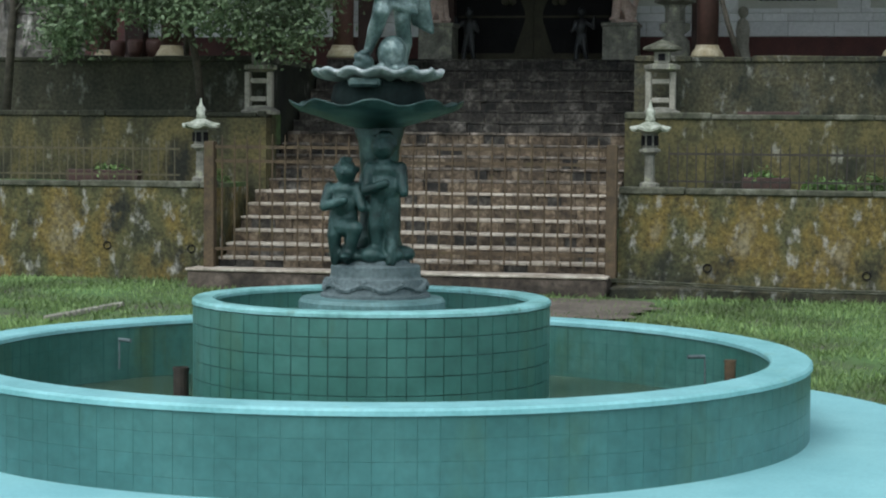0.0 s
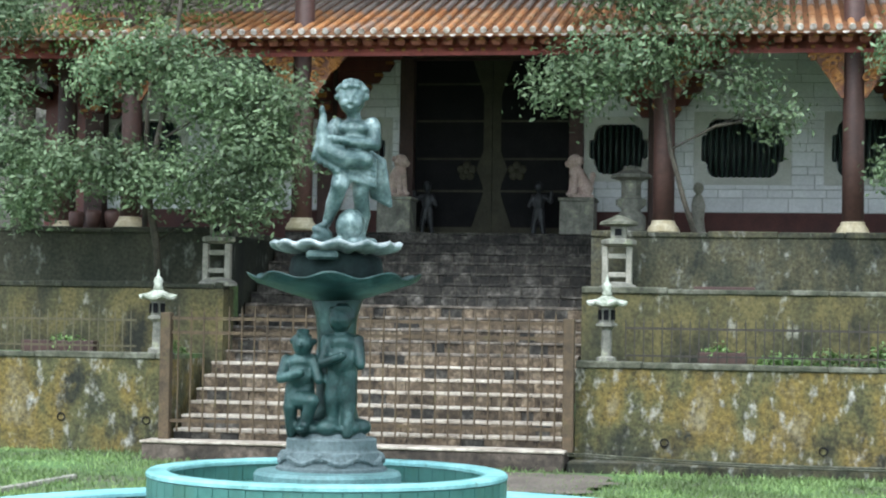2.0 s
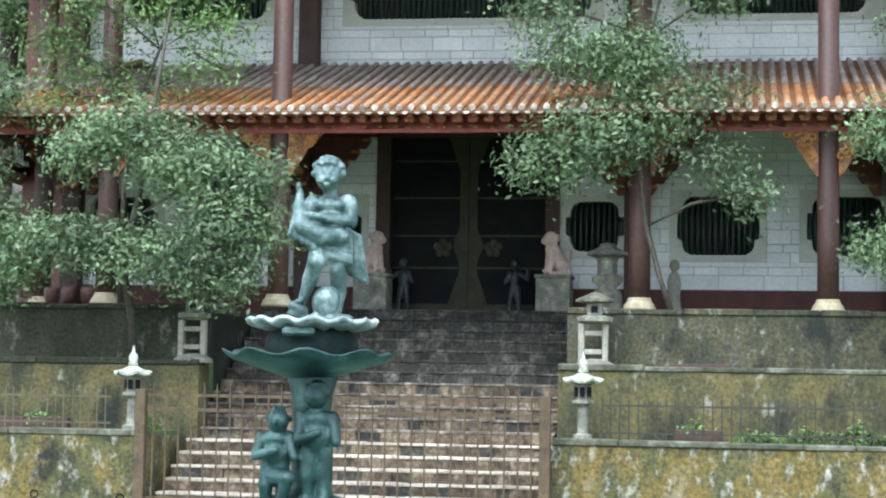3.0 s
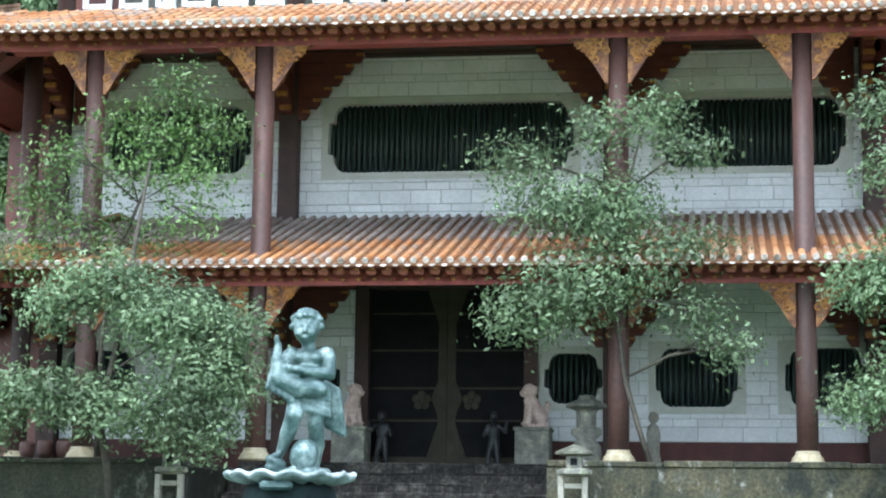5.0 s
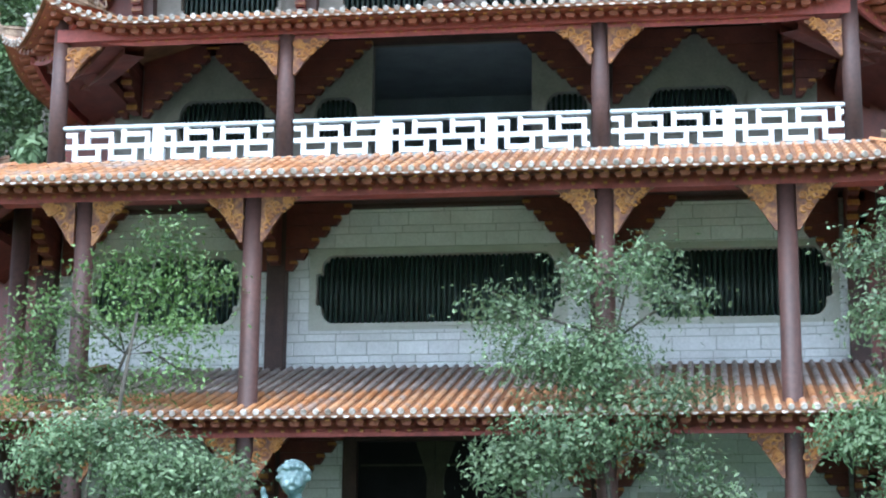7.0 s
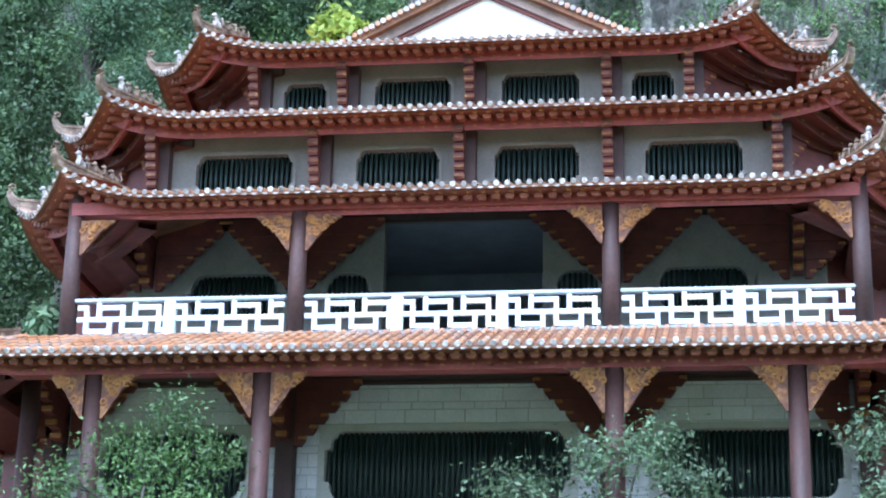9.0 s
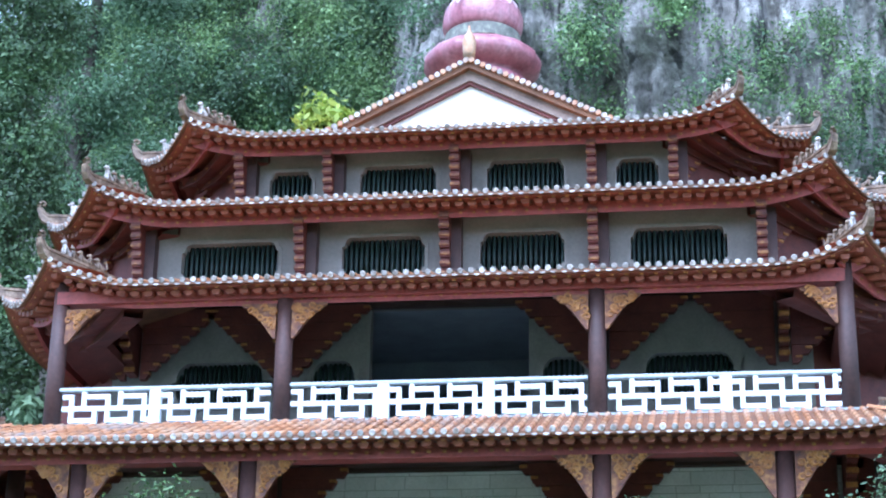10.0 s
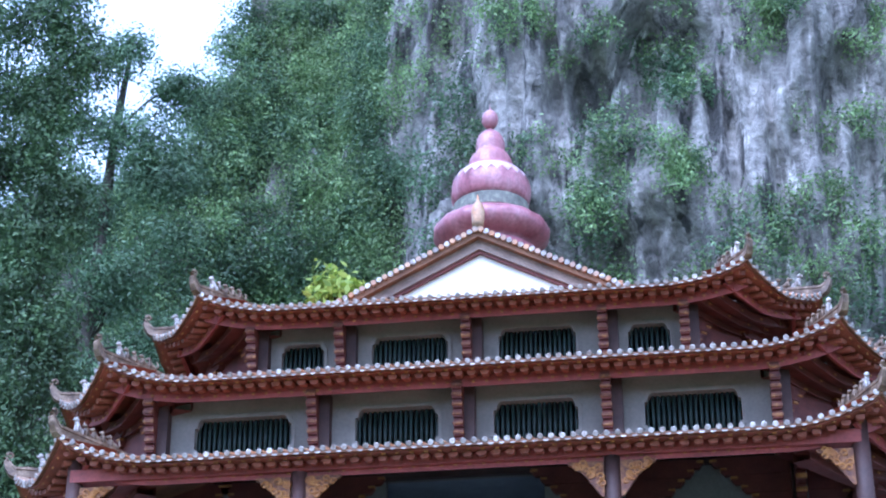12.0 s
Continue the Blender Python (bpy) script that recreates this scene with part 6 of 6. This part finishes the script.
def tree(label, trunk, radii, clumps, twigs, leaves, size, material, seed, limbs=1.0, spread=0.11):
    t = thing("tree", label, "tree", "trees", at=(0, 0, 0))
    bm = bmesh.new()
    tube(bm, trunk, radii, 8)
    part("trunk", bm, BARK, t, smooth=True)
    crown, tw = foliage("crown", material, clumps, twigs, leaves, size, t, seed, spread)
    g = random.Random(seed)
    pts = [Vector(p) for p in trunk]
    for q in clumps:
        c = Vector(q[:3])
        base = min(pts[1:], key=lambda p: (p - c).length + 0.6 * max(0, p.z - c.z + 0.2))
        bm = bmesh.new()
        midp = base.lerp(c, 0.5) + Vector((g.uniform(-0.1, 0.1), g.uniform(-0.1, 0.1), g.uniform(0.0, 0.15)))
        tube(bm, [base, midp, c], [radii[-1] * 1.1, 0.02, 0.010], 5)
        near = [Vector(x) for x in tw if abs(x[0] - c.x) < q[3] and abs(x[1] - c.y) < q[4] and abs(x[2] - c.z) < q[5]]
        for x in g.sample(near, min(len(near), 14)):
            s = midp.lerp(c, g.random())
            tube(bm, [s, s.lerp(x, 0.5) + Vector((0, 0, 0.05)), x], [0.009, 0.006, 0.003], 4)
        part("branch", bm, BARK, t, smooth=True)
    return t


tree("slender tree with dusty green foliage on the porch edge", [(-0.88, 23.25, 2.69), (-1.02, 23.25, 3.1), (-1.18, 23.25, 3.7), (-1.28, 23.2, 4.5), (-1.28, 23.2, 5.2), (-1.15, 23.15, 6.0), (-0.95, 23.1, 6.8)], [0.036, 0.032, 0.03, 0.028, 0.025, 0.02, 0.012],
     [(-1.35, 23.0, 5.75, 0.75, 0.55, 0.55, 1.2), (-2.45, 22.9, 6.35, 0.55, 0.4, 0.28, 0.45), (-2.1, 22.9, 5.75, 0.6, 0.4, 0.4, 0.6), (-2.35, 22.8, 4.45, 0.62, 0.4, 0.36, 0.75), (-1.7, 22.8, 4.75, 0.7, 0.5, 0.5, 0.95),
      (-0.85, 23.0, 6.9, 0.5, 0.35, 0.35, 0.4), (-1.5, 23.0, 6.75, 0.45, 0.35, 0.3, 0.3), (-0.35, 22.9, 6.45, 0.55, 0.3, 0.16, 0.22), (-0.35, 22.9, 5.3, 0.6, 0.35, 0.25, 0.4), (-0.35, 22.8, 4.45, 0.4, 0.3, 0.28, 0.3), (0.05, 22.8, 4.05, 0.32, 0.25, 0.22, 0.2), (-1.0, 22.9, 5.0, 0.6, 0.5, 0.5, 0.6)],
     1150, 12, 0.042, LEAF, 11, spread=0.15)
tree("leafy spreading tree on the middle terrace", [(-7.42, 22.8, 1.95), (-7.40, 22.6, 2.5), (-7.46, 22.4, 3.1), (-7.35, 22.4, 3.7), (-7.2, 22.4, 4.4), (-7.1, 22.4, 5.3), (-6.95, 22.4, 6.3)], [0.055, 0.05, 0.046, 0.042, 0.036, 0.028, 0.014],
     [(-6.05, 22.0, 3.55, 0.75, 0.6, 0.62, 1.6), (-6.5, 22.0, 4.3, 0.7, 0.6, 0.42, 1.2), (-7.1, 22.0, 3.25, 0.8, 0.6, 0.35, 1.1), (-7.9, 22.0, 3.4, 0.7, 0.5, 0.36, 0.9), (-8.6, 22.0, 3.3, 0.5, 0.5, 0.35, 0.6), (-6.2, 22.0, 2.95, 0.55, 0.45, 0.33, 0.7),
      (-7.3, 22.1, 4.75, 0.75, 0.5, 0.36, 0.8), (-7.9, 22.1, 4.5, 0.5, 0.4, 0.35, 0.5), (-5.75, 22.0, 4.2, 0.5, 0.4, 0.32, 0.45)],
     1600, 12, 0.042, LEAF, 12, spread=0.14)
tree("thin young tree with sparse light leaves", [(-7.75, 23.2, 2.69), (-7.75, 23.2, 4.2), (-7.6, 23.15, 5.2), (-7.3, 23.1, 5.9), (-7.0, 23.1, 6.6)], [0.035, 0.03, 0.025, 0.02, 0.01],
     [(-7.0, 23.0, 6.75, 0.42, 0.3, 0.36, 0.5), (-6.5, 23.0, 6.2, 0.5, 0.3, 0.2, 0.4), (-7.4, 23.0, 6.3, 0.5, 0.3, 0.35, 0.4), (-8.0, 23.0, 5.6, 0.55, 0.3, 0.4, 0.35), (-7.3, 23.0, 5.4, 0.6, 0.3, 0.4, 0.3), (-8.6, 23.0, 5.3, 0.4, 0.3, 0.35, 0.3),
      (-8.25, 23.0, 6.5, 0.45, 0.3, 0.25, 0.35), (-8.6, 23.0, 6.05, 0.4, 0.3, 0.3, 0.35), (-6.3, 23.0, 6.8, 0.42, 0.3, 0.18, 0.3), (-6.75, 23.0, 7.3, 0.36, 0.3, 0.3, 0.4), (-7.5, 23.0, 6.9, 0.5, 0.3, 0.25, 0.25), (-6.6, 23.0, 5.7, 0.5, 0.3, 0.3, 0.3)],
     640, 10, 0.040, LEAFY, 13, spread=0.17)
tree("tree with dusty green foliage beside the porch", [(2.6, 22.6, 1.95), (2.5, 22.6, 3.2), (2.4, 22.6, 4.5), (2.3, 22.6, 5.8), (2.2, 22.6, 6.9)], [0.06, 0.055, 0.045, 0.035, 0.015],
     [(1.75, 22.3, 4.75, 0.6, 0.4, 0.36, 0.7), (2.3, 22.3, 5.0, 0.6, 0.4, 0.5, 0.8), (2.0, 22.3, 6.1, 0.5, 0.4, 0.4, 0.5), (1.85, 22.3, 6.8, 0.42, 0.3, 0.25, 0.35), (1.65, 22.3, 3.4, 0.5, 0.4, 0.3, 0.5), (2.2, 22.3, 3.9, 0.5, 0.4, 0.5, 0.6), (2.4, 22.3, 7.2, 0.4, 0.3, 0.3, 0.3)],
     800, 12, 0.042, LEAF, 14, spread=0.14)
tree("leafy tree beside the far end of the porch", [(-9.9, 22.6, 1.95), (-9.8, 22.6, 3.2), (-9.7, 22.6, 4.5), (-9.6, 22.6, 5.6)], [0.06, 0.055, 0.04, 0.02],
     [(-9.15, 22.2, 3.6, 0.45, 0.4, 0.35, 0.7), (-9.4, 22.2, 4.3, 0.5, 0.4, 0.4, 0.7), (-9.2, 22.2, 5.3, 0.45, 0.4, 0.4, 0.5), (-9.6, 22.2, 6.1, 0.5, 0.4, 0.5, 0.5), (-8.9, 22.2, 2.95, 0.4, 0.3, 0.25, 0.4)],
     700, 12, 0.042, LEAF, 15, spread=0.14)


# weeds on the terraces and at the wall's foot
foliage("terrace_weeds", LEAFY, [(0.2 + 0.5 * i, 21.75, 1.17, 0.3, 0.15, 0.10 + 0.05 * (i % 3), 1) for i in range(8)] + [(-8.2, 21.8, 1.25, 0.3, 0.1, 0.12, 0.7), (-7.0, 22.0, 1.2, 0.2, 0.1, 0.10, 0.3), (-0.5, 21.8, 1.25, 0.2, 0.1, 0.12, 0.5)], 800, 6, 0.035, None, 21, 0.035)
tagged(bpy.data.objects["terrace_weeds"], "low green weeds growing on the terrace beds", "weeds", kind="stuff")

# bright bush and small plants on the upper roofs
def potted(x, y, z, r, ma, label, seed):
    p = thing("shrub", label, "shrub", "roof shrubs", at=(0, 0, 0))
    bm = bmesh.new()
    tube(bm, [(x, y, z), (x + 0.02, y, z + r)], [0.03, 0.012], 6)
    part("stem", bm, BARK, p)
    foliage("crown", ma, [(x, y, z + r, r, r, r * 0.8, 1), (x + r * 0.5, y, z + r * 0.7, r * 0.6, r * 0.5, r * 0.6, 0.5)], 70, 9, 0.10, p, seed, 0.10)


potted(-6.35, 29.7, 15.45, 0.42, leafy("yellow_green_leaf", (0.18, 0.26, 0.03), (0.50, 0.56, 0.10)), "bright yellow-green shrub behind the top eave", 31)
potted(-9.6, 25.8, 9.2, 0.25, LEAF, "small green shrub at the balcony's end", 32)

# ---- cliff ----
def ridge_top(x):
    """Height of the cliff's edge along x: low on the wooded side, then rising out of sight."""
    a = max(0.0, min(1.0, (x + 15.2) / 2.7))
    return 29.2 + 1.0 * math.sin(x * 0.7) + 29 * a * a * (3 - 2 * a)


def cliff_y(x, z):
    """Distance of the rock face: steep on the far right, leaning back on the wooded side."""
    wood = max(0.0, min(1.0, (-5.0 - x) / 6.0))
    y = 44.0 + wood * (2.0 + 0.25 * max(0, z - 10)) - 0.06 * max(0, z - 15) * (1 - wood)
    y += 1.6 * noise.noise((x * 0.16, z * 0.05, 1.7)) + 0.9 * noise.noise((x * 0.45, z * 0.12, 4.1)) + 0.7 * noise.noise((x * 1.1, z * 0.3, 9.3)) + 0.4 * noise.noise((x * 2.3, z * 0.6, 2.2))
    y -= 0.9 * (0.35 - abs(noise.noise((x * 0.55, z * 0.06, 6.1)))) + 0.5 * (0.3 - abs(noise.noise((x * 1.4, z * 0.12, 3.3))))
    # hanging flutes and ribs, and shallow overhung hollows with a sharp upper lip
    y -= 0.35 * (1 - abs(noise.noise((x * 1.9, z * 0.10, 12.4)))) ** 3 + 0.16 * (1 - abs(noise.noise((x * 4.2, z * 0.25, 15.1)))) ** 3
    y += 0.16 * noise.noise((x * 3.1, z * 1.7, 21.0)) + 0.09 * noise.noise((x * 6.0, z * 3.0, 23.0))
    g = noise.noise((x * 0.34, z * 0.22, 7.7))
    if g > 0.12:
        y += min(1.1, 6.0 * (g - 0.12))
    return y


def cliff():
    xs = np.concatenate([np.linspace(-70, -22, 30), np.linspace(-21.8, 9, 300), np.linspace(9.5, 60, 30)])
    nz = 240
    verts, faces = [], []
    for x in xs:
        top = ridge_top(x)
        for k in range(nz):
            z = -1 + (top + 1) * k / (nz - 1)
            verts.append((x, cliff_y(x, z), z))
    for i in range(len(xs) - 1):
        for k in range(nz - 1):
            a = i * nz + k
            faces.append((a, a + nz, a + nz + 1, a + 1))
    me = bpy.data.meshes.new("cliff")
    me.from_pydata(verts, [], faces)
    me.materials.append(ROCK)
    for p in me.polygons:
        p.use_smooth = True
    return tagged(new("cliff", me), "steep grey limestone cliff with pale streaks behind the temple", "cliff", kind="structure")


cliff()


def cliff_bushes():
    g = random.Random(5)
    light, dark = [], []

    def put(lst, x, z, r, w=None):
        lst.append((x, cliff_y(x, z) - r * 0.5, z, r * 1.15, r * 0.8, r, w or r * r))

    # single bushes on the bare rock
    for x, z, r in ((-4.3, 30.0, 0.9), (-1.2, 30.0, 1.3), (-6.3, 28.0, 0.8), (-1.3, 26.0, 1.5), (1.7, 29.2, 1.3), (3.8, 25.9, 0.9), (3.6, 23.7, 0.8), (-2.1, 23.5, 1.5), (1.6, 23.2, 1.2), (0.2, 28.3, 0.9), (-3.9, 26.1, 0.7), (0.2, 24.6, 0.9), (4.8, 29.1, 1.1), (-4.8, 30.6, 0.9), (-3.2, 22.5, 1.0), (0.3, 22.0, 1.3), (4.2, 21.5, 1.4), (5.3, 25, 0.8)):
        for k in range(9):
            put(light if g.random() < 0.7 else dark, x + g.uniform(-0.9, 0.9) * r, z + g.uniform(-1.2, 0.6) * r, r * g.uniform(0.2, 0.62))
    for k in range(34):
        put(light if g.random() < 0.6 else dark, g.uniform(-7, 7), g.uniform(21, 33), g.uniform(0.12, 0.4))
    # the wooded side and the foot of the cliff
    for k in range(420):
        x = g.uniform(-21, -6.2)
        z = min(g.uniform(8, 35), ridge_top(x) - 0.3)
        if x > -8.5 and z > 21 and g.random() < 0.6:
            continue
        if -10.4 < x < -8.3 and 22 < z < 25.5 and g.random() < 0.75:
            continue
        put(light if g.random() < 0.5 else dark, x, z, g.uniform(0.5, 1.3))
    for k in range(120):
        x = g.uniform(-7, 9)
        z = g.uniform(8, 21.5)
        put(light if g.random() < 0.5 else dark, x, z, g.uniform(0.5, 1.1))
    for k in range(190):
        x = g.uniform(-14.9, -9.0)
        z = g.uniform(24, 42)
        put(light if g.random() < 0.65 else dark, x, min(z, ridge_top(x) - 0.3), g.uniform(0.5, 1.1))
    # trees along the low edge
    for k in range(16):
        x = g.uniform(-21, -13.5)
        z = ridge_top(x) + g.uniform(-1.5, 1.0)
        lst = dark
        r = g.uniform(0.4, 1.0)
        lst.append((x, cliff_y(x, z) - 1.0, z, r * 1.2, r, r, r * r * 0.6))
    a, _ = foliage("cliff_bushes", WILD, light, 30000, 10, 0.062, None, 41, 0.15)
    b, _ = foliage("cliff_scrub", WILDARK, dark, 32000, 10, 0.066, None, 42, 0.16)
    tagged(a, "light green bushes growing out of the cliff", "bushes", kind="stuff")
    tagged(b, "dark green scrub covering the wooded slope", "scrub", kind="stuff")


cliff_bushes()

# tall trees to the side of the temple
tree("tall feathery bright green tree beside the temple", [(-12.6, 31, 0), (-12.5, 31, 6), (-12.4, 31, 12), (-12.3, 31, 18), (-12.5, 31, 23)], [0.22, 0.18, 0.14, 0.10, 0.04],
     [(-12.1 + 0.35 * math.sin(k * 1.9), 30.5, 8.2 + k * 0.95, 0.85, 0.7, 0.75, 1) for k in range(17)] + [(-13.3, 30.6, 9 + 1.5 * k, 0.9, 0.6, 0.9, 1) for k in range(10)], 8000, 10, 0.055, FEATHER, 51, spread=0.13)
tree("tall dark tree with gaps against the bright sky", [(-15.2, 41, 0), (-15.1, 41, 12), (-14.9, 41, 20), (-14.6, 41, 26), (-14.3, 41, 29)], [0.3, 0.25, 0.2, 0.12, 0.05],
     [(-14.8 + 2.0 * math.sin(k * 2.4), 40.6 + 0.4 * math.cos(k), 17.0 + 0.52 * k, 1.2, 0.7, 0.75, 1) for k in range(22)] + [(-13.0, 40.5, 27.0, 0.6, 0.4, 0.4, 0.5), (-16.6, 40.5, 26.6, 0.8, 0.5, 0.5, 0.7), (-14.2, 40.5, 28.3, 0.5, 0.4, 0.4, 0.4)], 5200, 10, 0.065, WILDARK, 52, spread=0.17)
